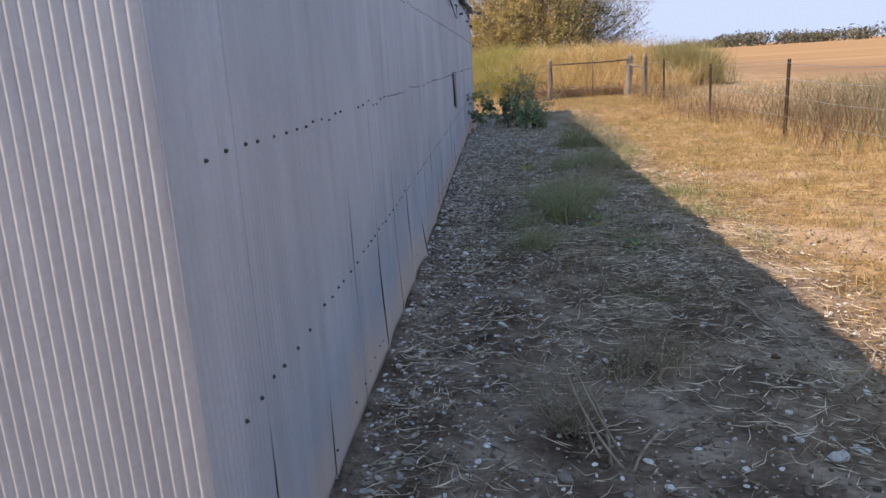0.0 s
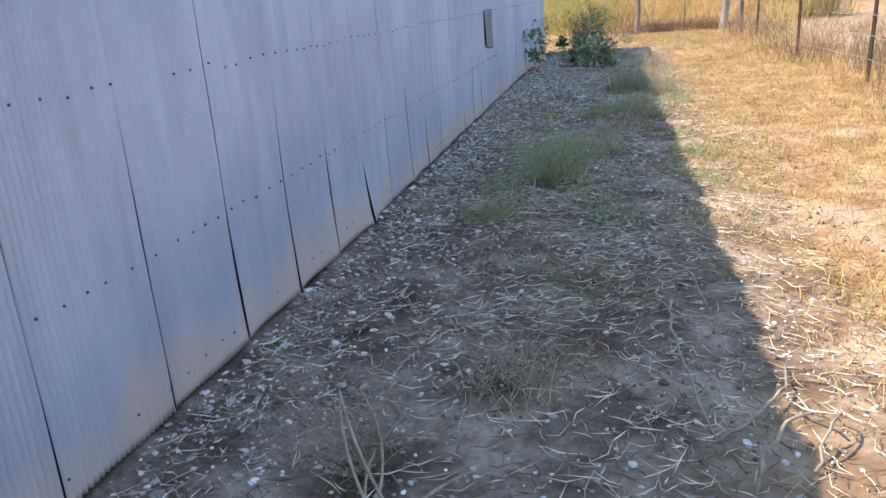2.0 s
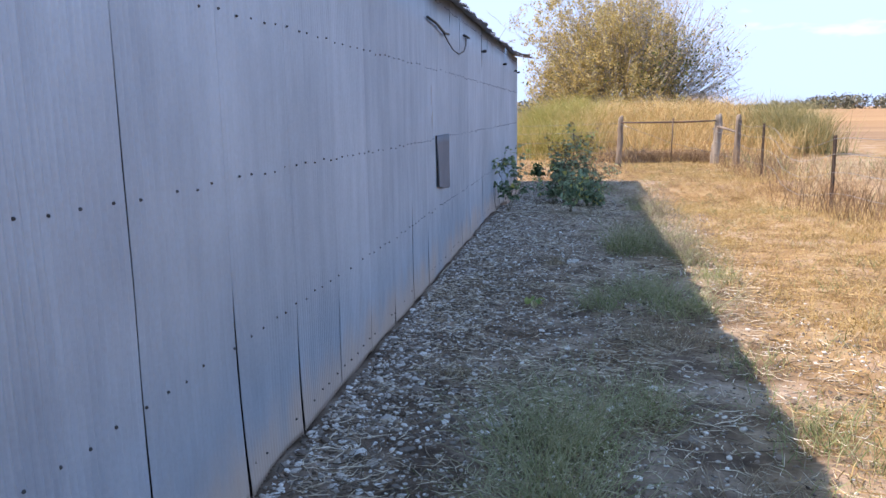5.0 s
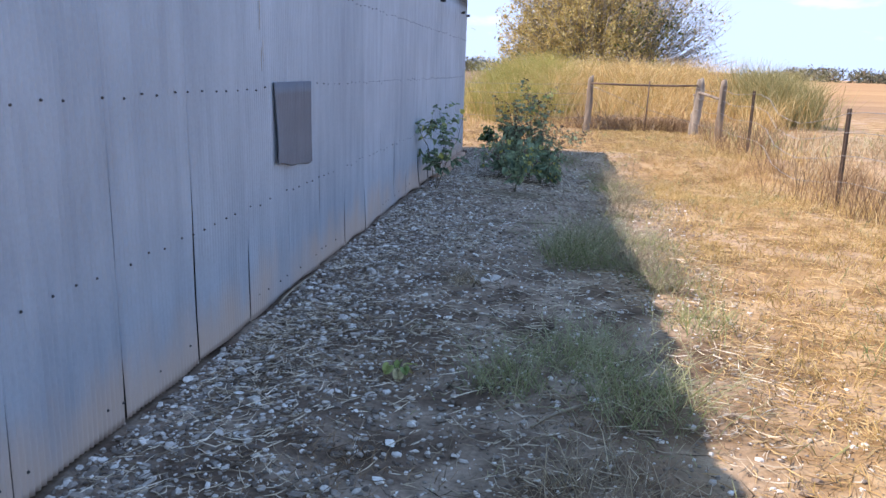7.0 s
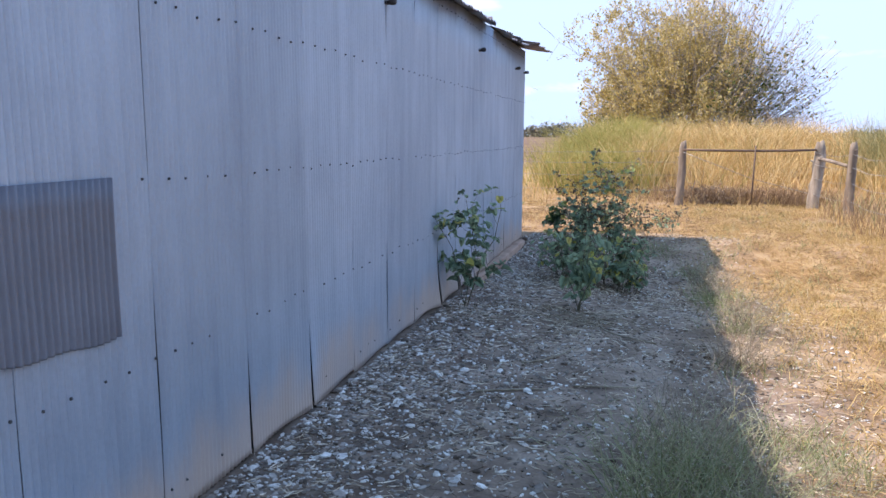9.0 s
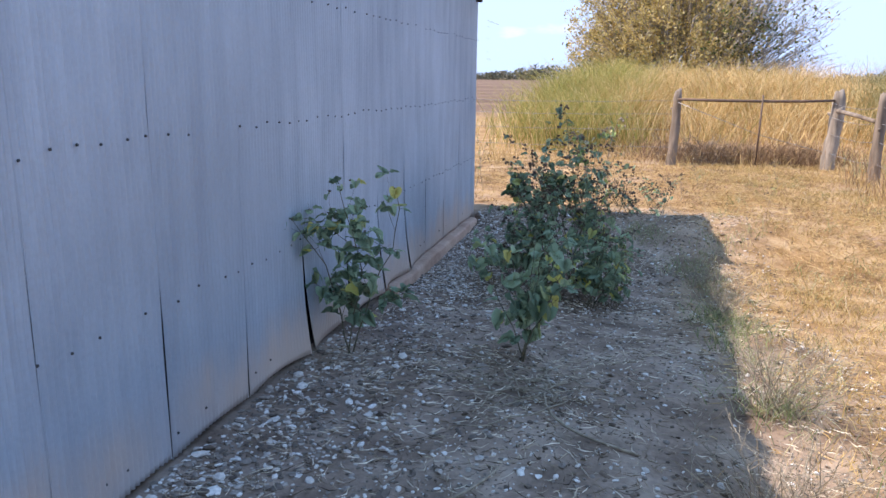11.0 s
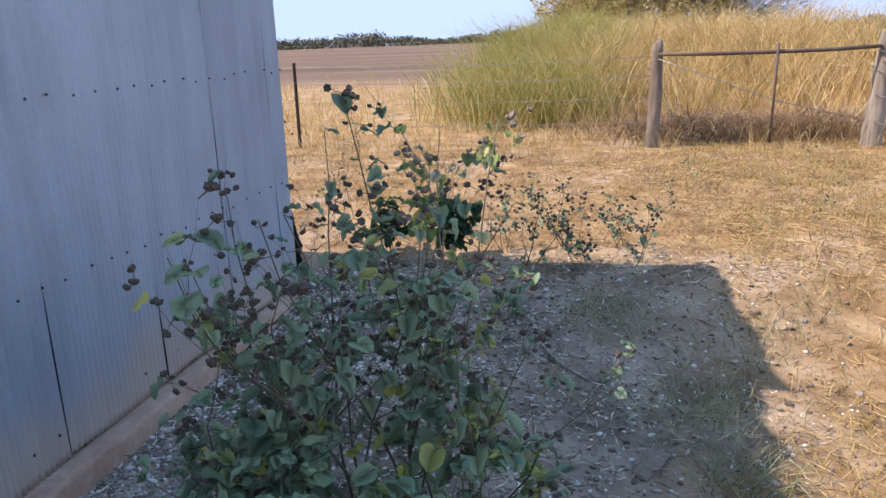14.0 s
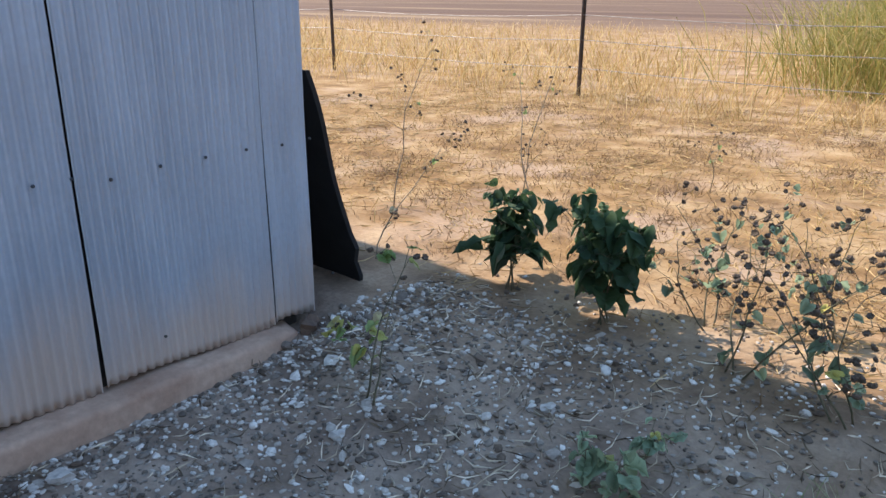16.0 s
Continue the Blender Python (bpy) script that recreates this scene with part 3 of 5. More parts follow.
        a = [bm.verts.new((x, y0, z)) for x, z in pts]
        b = [bm.verts.new((x, y1, z)) for x, z in pts]
        bm.faces.new(a), bm.faces.new(b[::-1])
        for i in range(5):
            bm.faces.new((a[i], b[i], b[(i + 1) % 5], a[(i + 1) % 5]))
        bmesh.ops.recalc_face_normals(bm, faces=bm.faces)
        wall = tagged(part(name, bm, M_INSIDE), "gable wall of galvanised corrugated sheets on timber coloured shade-dark", "wall", kind="structure")
        for k in range(5):
            s = part("sheet", sheet_mesh(PITCH, EAVE - 0.03, (0, 0.002, 0.002, 0.002), (0, 0, 0.001, 0.001), R, 0.02, 0.0276, 0.0035, 20), M_FRONT, wall)
            if face < 0:
                s.matrix_basis = pose(0.003 - PITCH * (k + 1), 0.0, 0.0, 0, 0, -90)
            else:
                s.matrix_basis = pose(-0.004 - PITCH * k, LENGTH, 0.0, 0, 0, 90)
    tagged(part("wall_west", box_mesh("wall_west", -DEEP, -DEEP + 0.12, 0.05, LENGTH - 0.05, -0.25, EAVE), M_INSIDE), "far timber wall of the barn", "wall", kind="structure")
    # roof of overlapping sheets with a torn, curled one near the end
    roof = tagged(part("roof", box_mesh("roof", -0.14, -0.02, 0.02, LENGTH + 0.1, EAVE - 0.09, EAVE + 0.0), M_INSIDE), "low gable roof of rusty corrugated sheets with a ragged eave", "roof", kind="structure")
    rise = 0.92 / (DEEP / 2)
    for side in (1, -1):
        y, k = -0.02, 0
        while y < LENGTH + 0.2:
            w = 0.66
            cols = 90
            # overhang added towards the far end only to widen the barn's shadow
            over = 0.13 + R.uniform(-0.025, 0.03) + 0.2 * float(smooth((y - 15.8) / 1.6))
            torn = side > 0 and 14.9 < y < 15.5
            rows = np.r_[0, 0.06, 0.15, 0.3, 0.6, 1.2, 2.2, DEEP / 2 + 0.02]
            U, S = np.meshgrid(np.linspace(0, 1, cols), rows, indexing="ij")
            Y = y + U * w
            X = over - S * (1 + over / 3)
            Z = EAVE + 0.012 - over * rise + S * rise * 1.01 + 0.008 * np.cos(2 * np.pi * U * w / 0.0676) + 0.006 * (k % 2)
            Z = Z - np.exp(-S * 6) * R.uniform(0.0, 0.035) + np.exp(-S * 5) * 0.012 * np.sin(5 * U + k)
            X = X - np.exp(-S * 30) * 0.02 * np.sin(9 * U + 2 * k) * (1 if side > 0 else 0)
            # eave lifted there as well, for the same wider shadow
            Z = Z + 0.07 * float(smooth((y - 15.8) / 1.6)) * np.exp(-S * 2.5) * (1 if side > 0 else 0)
            if torn:
                curl = np.exp(-S * 4) * smooth((U - 0.1) / 0.6)
                Z = Z + 0.13 * curl
                X = X - 0.1 * curl
            if side < 0:
                X = -DEEP - X
            if y + w > LENGTH + 0.2:
                Y = np.minimum(Y, LENGTH + 0.2 + 0.03 * np.sin(9 * S))
            n = len(rows)
            i, j = np.meshgrid(np.arange(cols - 1), np.arange(n - 1), indexing="ij")
            F = np.stack([i * n + j, (i + 1) * n + j, (i + 1) * n + j + 1, i * n + j + 1], -1).reshape(-1, 4)
            part("sheet", np_mesh("roof_sheet", np.stack([X, Y, Z], -1).reshape(-1, 3), F, True), M_ROOF, roof)
            y, k = y + 0.61, k + 1
    # exposed footing towards the far end
    bm = box_mesh("footing", -0.1, 0.085, 15.0, 17.9, -0.45, 0.004, 0.0)
    bmesh.ops.subdivide_edges(bm, edges=[e for e in bm.edges if abs(e.verts[0].co.y - e.verts[1].co.y) > 1], cuts=40)
    bmesh.ops.bevel(bm, geom=[e for e in bm.edges if e.calc_face_angle(0) > 1], offset=0.02, segments=3, affect="EDGES", profile=0.5)
    for v in bm.verts:
        v.co.x += 0.012 * noise.noise(v.co * 4) + 0.005 * noise.noise(v.co * 17) if v.co.x > 0.02 else 0
        v.co.z += 0.006 * noise.noise(v.co * 6)
        if v.co.y > 17.75 and v.co.x > 0:
            v.co.x -= (v.co.y - 17.75) * 0.3
            v.co.z -= max(0, v.co.y - 17.8) * 0.3
    ft = tagged(part("footing", bm, M_CONCRETE), "exposed reddish-tan concrete footing under the barn wall", "footing", kind="structure")
    shade_smooth(ft.data)


barn()


def insulator(y, z):
    e = empty("insulator", pose(0.0, y, z), "small black insulator knob screwed to the barn wall", "insulator", "insulators under the eave")
    part("bracket", box_mesh("bracket", 0.0, 0.012, -0.02, 0.02, -0.012, 0.012, 0.003), M_CABLE, e)
    part("knob", tubes_mesh("knob", [([(0.01, 0, 0), (0.03, 0.004, 0.004), (0.055, 0.012, 0.006), (0.065, 0.012, 0.006)], [0.01, 0.02, 0.022, 0.012])], 8), M_CABLE, e)


for y in (12.42, 15.16, 17.27, 17.93):
    insulator(y, 2.17)


def cable():
    runs = [([(0.02, 8.85, 2.18), (0.03, 9.2, 2.165), (0.035, 9.55, 2.12), (0.03, 9.8, 2.135)], [0.011] * 4),
            ([(0.03, 9.5, 2.13), (0.05, 9.62, 2.06), (0.06, 9.85, 2.0), (0.06, 10.2, 1.985), (0.05, 10.6, 2.04), (0.035, 10.85, 2.12), (0.03, 10.9, 2.2)], [0.006] * 7)]
    c = empty("cable", pose(0, 0, 0), "short black cable hanging loose on the barn wall", "cable")
    part("wire", tubes_mesh("wire", runs[1:], 6), M_CABLE, c)
    part("clamp", tubes_mesh("clamp", runs[:1], 6), M_CABLE, c)
    part("clamp", tubes_mesh("clamp", [([(0.02, 10.82, 2.22), (0.035, 11.0, 2.215), (0.03, 11.15, 2.22)], [0.012, 0.014, 0.01])], 6), M_CABLE, c)


cable()


def black_board():
    bm = bmesh.new()
    n = 14
    rows = []
    for i in range(n + 1):
        f = i / n
        x1 = -0.11 + 0.05 * f + 0.012 * math.sin(9 * f) + (0.02 if f < 0.25 else 0) * math.sin(40 * f)
        y = 18.33 - 0.27 * f
        z = -0.04 + 0.87 * f
        rows.append([bm.verts.new((x1 - w, y + 0.012 * math.sin(5 * w + 3 * f), z)) for w in (0, 0.15, 0.4, 0.9)])
    for a, b in zip(rows, rows[1:]):
        for k in range(3):
            bm.faces.new((a[k], a[k + 1], b[k + 1], b[k]))
    geom = bmesh.ops.extrude_face_region(bm, geom=bm.faces[:])["geom"]
    for v in geom:
        if isinstance(v, bmesh.types.BMVert):
            v.co.y += 0.02
    bmesh.ops.recalc_face_normals(bm, faces=bm.faces)
    tagged(part("board", bm, M_TAR), "black tarred board leaning against the end of the barn", "board")


black_board()


# ---- fences ----
def cedar_post(x, y, h, r, mat, lean=(0, 0), label="", group="cedar fence posts"):
    e = empty("fence_post", pose(x, y, float(gz(x, y)) - 0.02), label, "fence post", group)
    rnd = random.Random(int(x * 100 + y * 10))
    n = 12
    V, sides = [], 11
    for i in range(n):
        f = i / (n - 1)
        for k in range(sides):
            a = 2 * math.pi * k / sides
            rr = r * (1.12 - 0.22 * f) * (1 + 0.1 * math.sin(3 * a + 4 * f + x) + 0.07 * rnd.gauss(0, 1))
            if i == n - 1:
                rr *= 0.75
            V.append((rr * math.cos(a) + lean[0] * f + 0.012 * math.sin(5 * f + y), rr * math.sin(a) + lean[1] * f, h * f + (rnd.uniform(-0.02, 0.03) if i == n - 1 else 0) + (0.3 * r * math.cos(a) if i == n - 1 else 0)))
    F = [(i * sides + k, i * sides + (k + 1) % sides, (i + 1) * sides + (k + 1) % sides, (i + 1) * sides + k) for i in range(n - 1) for k in range(sides)]
    top = len(V)
    V.append((lean[0], lean[1], h - 0.005))
    F += [((n - 1) * sides + k, (n - 1) * sides + (k + 1) % sides, top, top) for k in range(sides)]
    tri = [t for f in F for t in ((f[0], f[1], f[2]), (f[0], f[2], f[3])) if len(set(t)) == 3]
    part("trunk", np_mesh("trunk", V, tri, True), mat, e)
    stubs = []
    for _ in range(3):
        a, z = rnd.uniform(0, 6.3), rnd.uniform(0.3, 0.9) * h
        f = z / h
        c = Vector((lean[0] * f, lean[1] * f, z))
        d = Vector((math.cos(a), math.sin(a), 0.5))
        stubs.append(([c + d * r * 0.7, c + d * r * 1.3], [r * 0.3, r * 0.22]))
    for s in stubs:
        part("knot", tubes_mesh("knot", [s], 6), mat, e)
    return e


GL, GR = (2.27, 23.75), (4.68, 23.65)
cedar_post(*GL, 1.27, 0.075, M_POST, (0.03, 0.0), "rough grey cedar gate post standing in dry grass")
cedar_post(GR[0] + 0.03, GR[1], 1.29, 0.1, M_POSTLIGHT, (0.045, 0.0), "thick pale bleached cedar gate post with peeling bark")
cedar_post(4.93, 21.9, 1.28, 0.07, M_POST, (-0.03, 0.02), "rough grey cedar fence post with a dark top")


def gate():
    e = empty("gate", pose(0, 0, 0), "simple gate of one rusty rail and sagging wire between cedar posts", "gate")
    rail = [(GL[0] + 0.03, GL[1] - 0.06, 1.1), (2.9, 23.66, 1.09), (3.6, 23.65, 1.09), (4.2, 23.62, 1.1), (GR[0], GR[1] - 0.08, 1.12)]
    part("rail", tubes_mesh("rail", [(rail, [0.022, 0.025, 0.024, 0.025, 0.021])], 8), M_RAIL, e)
    part("rod", tubes_mesh("rod", [([(3.62, 23.63, 1.19), (3.61, 23.63, 0.6), (3.6, 23.63, 0.05)], [0.016] * 3)], 6), M_RAIL, e)
    part("brace_wire", tubes_mesh("brace_wire", [([(2.3, 23.66, 1.05), (2.95, 23.65, 0.8), (3.6, 23.64, 0.55), (4.6, 23.6, 0.3)], [0.006] * 4)], 4), M_WIRE, e)


gate()


def fence_rail():
    e = empty("fence_rail", pose(0, 0, 0), "short weathered rail nailed between two cedar posts", "fence rail")
    part("pole", tubes_mesh("pole", [([(GR[0] + 0.06, GR[1] - 0.07, 0.96), (4.8, 22.8, 0.93), (4.86, 21.95, 0.88)], [0.035, 0.033, 0.03])], 8), M_POST, e)


fence_rail()


def brush_heap(x, y):
    """A tangled heap of grey dead twigs at the foot of a post."""
    rnd = random.Random(17)
    e = empty("brush_heap", pose(x, y, float(gz(x, y))), "tangled heap of grey dead twigs behind the gate", "brush heap")
    runs = []
    for _ in range(150):
        a, q = rnd.uniform(0, 6.28), abs(rnd.gauss(0, 0.3))
        d = (rnd.gauss(0, 1), rnd.gauss(0, 1), rnd.uniform(0.1, 0.9))
        runs.append(branch(rnd, (q * math.cos(a) * 1.5, q * math.sin(a), rnd.uniform(0.0, 0.3) * math.exp(-q * 2)), d, rnd.uniform(0.3, 0.7), 0.008, 6, 0.35, -0.12))
    tagged(part("twig", tubes_mesh("twig", runs, 4), M_POST, e), kind="stuff")


def t_post(x, y, h=1.15):
    """A steel post with a T section, studs and a pale tip."""
    e = empty("steel_post", pose(x, y, float(gz(x, y)) - 0.02, 0, 0, R.uniform(-15, 15)), "thin rusty steel fence post in dry weeds", "fence post", "steel fence posts")
    e.rotation_euler = (R.gauss(0, 0.02), R.gauss(0, 0.02), e.rotation_euler[2])
    bm = bmesh.new()
    prof = [(-0.025, 0.004), (-0.025, -0.004), (-0.005, -0.004), (-0.004, -0.034), (0.004, -0.034), (0.005, -0.004), (0.025, -0.004), (0.025, 0.004)]
    a = [bm.verts.new((px, py, 0)) for px, py in prof]
    b = [bm.verts.new((px, py, h)) for px, py in prof]
    bm.faces.new(b), bm.faces.new(a[::-1])
    for i in range(8):
        bm.faces.new((a[i], a[(i + 1) % 8], b[(i + 1) % 8], b[i]))
    bmesh.ops.recalc_face_normals(bm, faces=bm.faces)
    part("shaft", bm, M_TPOST, e)
    for z in np.arange(0.2, h - 0.05, 0.12):
        part("stud", box_mesh("stud", -0.012, 0.012, 0.003, 0.012, z, z + 0.02), M_TPOST, e)


EAST_FENCE = [(4.93, 19.4), (4.82, 14.5), (4.87, 10.55), (4.88, 6.6)]
NORTH_FENCE = [(-2.42, 23.93), (-6.6, 24.1), (-10.8, 24.3)]
for x, y in EAST_FENCE + NORTH_FENCE:
    t_post(x, y)


def wires(name, posts, label, heights=(0.3, 0.6, 0.86, 1.08)):
    e = empty(name, pose(0, 0, 0), label, "fence wire")
    for h in heights:
        pts = []
        for (x0, y0), (x1, y1) in zip(posts, posts[1:]):
            for f in np.linspace(0, 1, 9)[:-1]:
                x, y = x0 + (x1 - x0) * f, y0 + (y1 - y0) * f
                pts.append((x - 0.02, y, float(gz(x, y)) + h - 0.1 * f * (1 - f) * (1 + h)))
        pts.append((posts[-1][0], posts[-1][1], float(gz(*posts[-1])) + h))
        part("strand", tubes_mesh("strand", [(pts, [0.0042] * len(pts))], 4), M_WIRE, e)


wires("fence_wires", [GR, (4.93, 21.9)] + EAST_FENCE, "sagging rusty wire strands along the field fence")
wires("fence_wires", [GL] + NORTH_FENCE, "sagging pale wire strands along the back fence")

# ---- plants with broad leaves ----
def leaf_mesh(name, fold, droop):
    """A round heart-shaped leaf, one unit long, folded along its midrib and crumpled."""
    rim = [(0.0, 0.0), (-0.2, 0.2), (-0.17, 0.46), (0.1, 0.6), (0.42, 0.58), (0.7, 0.45), (0.88, 0.24), (0.97, 0.0)]
    rib = [0.0, 0.1, 0.2, 0.35, 0.5, 0.68, 0.86, 1.02]
    z = lambda x, y: fold * abs(y) - droop * max(x, 0) ** 2 + 0.07 * math.sin(9 * x + 5 * y + 20 * fold) + 0.05 * math.sin(14 * y - 6 * x)
    V = [(x, 0, z(x, 0)) for x in rib]
    for s in (1, -1):
        V += [(x, s * y, z(x, y)) for x, y in rim[1:7]]
    F = []
    for s in (0, 1):
        o = 8 + 6 * s
        up = [0, o, o + 1, o + 2, o + 3, o + 4, o + 5, 7]
        for i in range(7):
            F += [(i, up[i], up[i + 1]), (i, up[i + 1], i + 1)]
    F = [f for f in F if len(set(f)) == 3]
    return np_mesh(name, V, F, True)


def pod_mesh(name):
    """A dry seed head: a ribbed cup with a sunken top."""
    V, F, n = [], [], 12
    for r, z in ((0.25, -0.5), (0.8, -0.25), (1.0, 0.15), (0.9, 0.45), (0.45, 0.25)):
        for k in range(n):
            a = 2 * math.pi * k / n
            rr = r * (1.0 if k % 2 else 0.8)
            V.append((rr * math.cos(a), rr * math.sin(a), z + (0.12 if k % 2 and z > 0.3 else 0)))
    for i in range(4):
        for k in range(n):
            F.append((i * n + k, i * n + (k + 1) % n, (i + 1) * n + (k + 1) % n, (i + 1) * n + k))
    c = len(V)
    V += [(0, 0, -0.55), (0, 0, 0.2)]
    tri = [t for f in F for t in ((f[0], f[1], f[2]), (f[0], f[2], f[3]))]
    tri += [(c, (k + 1) % n, k) for k in range(n)] + [(c + 1, 4 * n + k, 4 * n + (k + 1) % n) for k in range(n)]
    return np_mesh(name, V, tri)


def with_mat(me, mat):
    me.materials.append(mat)
    return me


LEAVES = {m.name: [with_mat(leaf_mesh("leaf", f, d), m) for f, d in ((0.12, 0.25), (0.35, 0.5), (-0.1, 0.15), (0.55, 0.3), (0.2, 0.75))] for m in (M_LEAF, M_LEAFDARK, M_LEAFPALE)}
PODS = {m.name: with_mat(pod_mesh("seed_head"), m) for m in (M_POD, M_PODSUNLIT)}


def branch(rnd, p, d, length, r, n=6, wander=0.22, rise=0.12):
    pts, rad, p, d = [Vector(p)], [r], Vector(p), Vector(d).normalized()
    for i in range(n):
        d = (d + Vector((rnd.gauss(0, wander), rnd.gauss(0, wander), rnd.gauss(0, wander * 0.5) + rise))).normalized()
        p = p + d * length / n
        pts.append(p.copy())
        rad.append(r * (1 - 0.7 * (i + 1) / n))
    return pts, rad


def mallow(name, x, y, h, spread, stems, leaves, pods, size, leafmat, label, seed, podmat=None, stemmat=None, twigs=4, low=0.15, lean=(0, 0), podsize=0.011, group="", wilt=0.35, reach=1.0, bare=0.0):
    """A branching weed: stems, broad leaves on stalks and seed heads at the twig ends, each leaf and head a part."""
    rnd = random.Random(seed)
    e = empty(name, pose(x, y, float(gz(x, y)) - 0.01), label, "plant", group)
    runs, tips, nodes = [], [], []
    for s in range(stems):
        a = rnd.uniform(0, 2 * math.pi)
        d = Vector((math.cos(a) * spread + lean[0], math.sin(a) * spread + lean[1], 1.0))
        pts, rad = branch(rnd, (rnd.gauss(0, 0.02), rnd.gauss(0, 0.02), 0), d, h * rnd.uniform(0.8, 1.05), 0.0036 * h ** 0.5 + 0.0009, 8, 0.16, 0.06)
        runs.append((pts, rad))
        nodes += [(q, f) for q, f in zip(pts[1:], np.linspace(0.12, 1, 8)) if f >= low]
        tips.append(pts[-1])
        for t in range(twigs):
            i = rnd.randint(2, 7)
            b = rnd.uniform(0, 2 * math.pi)
            tp, tr = branch(rnd, pts[i], (math.cos(b), math.sin(b), 0.6), h * reach * rnd.uniform(0.16, 0.36), rad[i] * 0.55, 5, 0.25, 0.1)
            runs.append((tp, tr))
            nodes += [(q, i / 8) for q in tp[2:]]
            tips.append(tp[-1])
            tips += [tp[3], tp[4]]
    stalks = []
    for k in range(leaves):
        q, f = rnd.choice(nodes)
        if f > 0.5 and rnd.random() < bare:
            continue
        a = rnd.uniform(0, 2 * math.pi)
        s = size * rnd.uniform(0.55, 1.15) * (1.1 - 0.55 * f)
        out = Vector((math.cos(a), math.sin(a), rnd.uniform(0.0, 0.5)))
        root = q + out * s * rnd.uniform(0.3, 0.8)
        stalks.append(([q, (q + root) / 2 + Vector((0, 0, 0.006)), root], [0.0016, 0.0012, 0.001]))
        ob = part("leaf", rnd.choice(LEAVES[leafmat.name]), None, e)
        ob.matrix_basis = Matrix.Translation(root) @ Euler((rnd.gauss(0, 0.35), wilt + rnd.gauss(0, 0.35), a)).to_matrix().to_4x4() @ Matrix.Diagonal((s, s * rnd.uniform(0.8, 1.1), s, 1))
    for k in range(pods):
        q = rnd.choice(tips)
        a = rnd.uniform(0, 2 * math.pi)
        root = q + Vector((math.cos(a), math.sin(a), rnd.uniform(-0.4, 0.9))) * rnd.uniform(0.012, 0.045)
        stalks.append(([q, (q + root) / 2, root], [0.0014, 0.0012, 0.0012]))
        ob = part("seed_head", PODS[(podmat or M_POD).name], None, e)
        s = podsize * rnd.uniform(0.7, 1.15)
        ob.matrix_basis = Matrix.Translation(root) @ Euler((rnd.gauss(0, 0.6), rnd.gauss(0, 0.6), a)).to_matrix().to_4x4() @ Matrix.Diagonal((s, s, s, 1))
    main = [r for r in runs if len(r[0]) == len(runs[0][0])]
    for r in main:
        part("stem", tubes_mesh("stem", [r], 6), stemmat or M_STEM, e)
    if len(main) < len(runs):
        tagged(part("twig", tubes_mesh("twig", [r for r in runs if len(r[0]) != len(runs[0][0])], 5), stemmat or M_STEM, e), kind="stuff")
    tagged(part("leaf_stalk", tubes_mesh("leaf_stalk", stalks, 3), stemmat or M_STEM, e), kind="stuff")
    return e


BUSH = "leafy mallow with broad grey-green leaves and dark seed heads"
mallow("mallow_plant", 0.24, 13.68, 1.02, 0.12, 3, 210, 16, 0.078, M_LEAF, "young green mallow with heart-shaped leaves against the barn wall", 3, twigs=8, lean=(0.22, -0.1), podsize=0.008, wilt=0.15)
mallow("mallow_plant", 1.1, 13.9, 0.72, 0.4, 5, 130, 0, 0.088, M_LEAF, "wilting mallow with large drooping green leaves", 8, twigs=4, wilt=0.5)
for i, (x, y, h, sp, st, lv, pd, ln, br) in enumerate(((0.98, 15.75, 1.12, 0.2, 3, 150, 130, (-0.06, 0.03), 0.45), (1.22, 15.85, 1.28, 0.16, 3, 170, 150, (0.0, 0.08), 0.45), (1.17, 16.05, 1.34, 0.08, 3, 90, 110, (0.0, -0.08), 0.55), (0.97, 16.14, 1.26, 0.12, 3, 80, 100, (-0.03, -0.05), 0.5),
                                                   (1.36, 15.82, 0.82, 0.2, 4, 130, 100, (0.08, 0), 0.4), (0.78, 15.6, 0.85, 0.3, 3, 90, 70, (-0.1, 0), 0.4))):
    mallow("mallow_bush", x, y, h, sp, st, int(lv * 0.85), int(pd * 1.1), 0.07, M_LEAF, BUSH, 20 + i, twigs=8, low=0.0, lean=ln, group="mallow bushes by the barn", wilt=0.2, bare=br * 0.5, reach=0.85)
for i, (x, y, h, sp, lv, sz) in enumerate(((1.05, 15.45, 0.6, 0.5, 150, 0.072), (1.38, 15.42, 0.6, 0.45, 160, 0.072), (1.52, 15.6, 0.44, 0.35, 90, 0.06), (0.78, 15.9, 0.5, 0.5, 120, 0.068))):
    mallow("mallow_bush", x, y, h, sp, 5, lv, 14, sz, M_LEAF, "low spreading mallow with large grey-green leaves in shade", 30 + i, twigs=5, low=0.15, group="mallow bushes by the barn", wilt=0.25)
mallow("mallow_bush", 1.37, 16.17, 1.36, 0.1, 3, 95, 95, 0.055, M_LEAFPALE, "sunlit mallow top with pale wilting leaves and ribbed seed heads", 1659, podmat=M_PODSUNLIT, stemmat=M_DRYSTEM, twigs=8, low=0.35, lean=(0.0, 0.02), podsize=0.013, group="mallow bushes by the barn", wilt=0.6, reach=0.5)
mallow("mallow_plant", 1.62, 16.08, 0.62, 0.12, 2, 22, 5, 0.055, M_LEAFPALE, "short mallow with pale wilting leaves", 43, podmat=M_PODSUNLIT, twigs=3, low=0.7, podsize=0.013, reach=0.4)
mallow("mallow_plant", 0.52, 17.75, 0.5, 0.3, 2, 20, 12, 0.055, M_LEAFPALE, "small mallow with pale green leaves near the footing", 46, twigs=3)
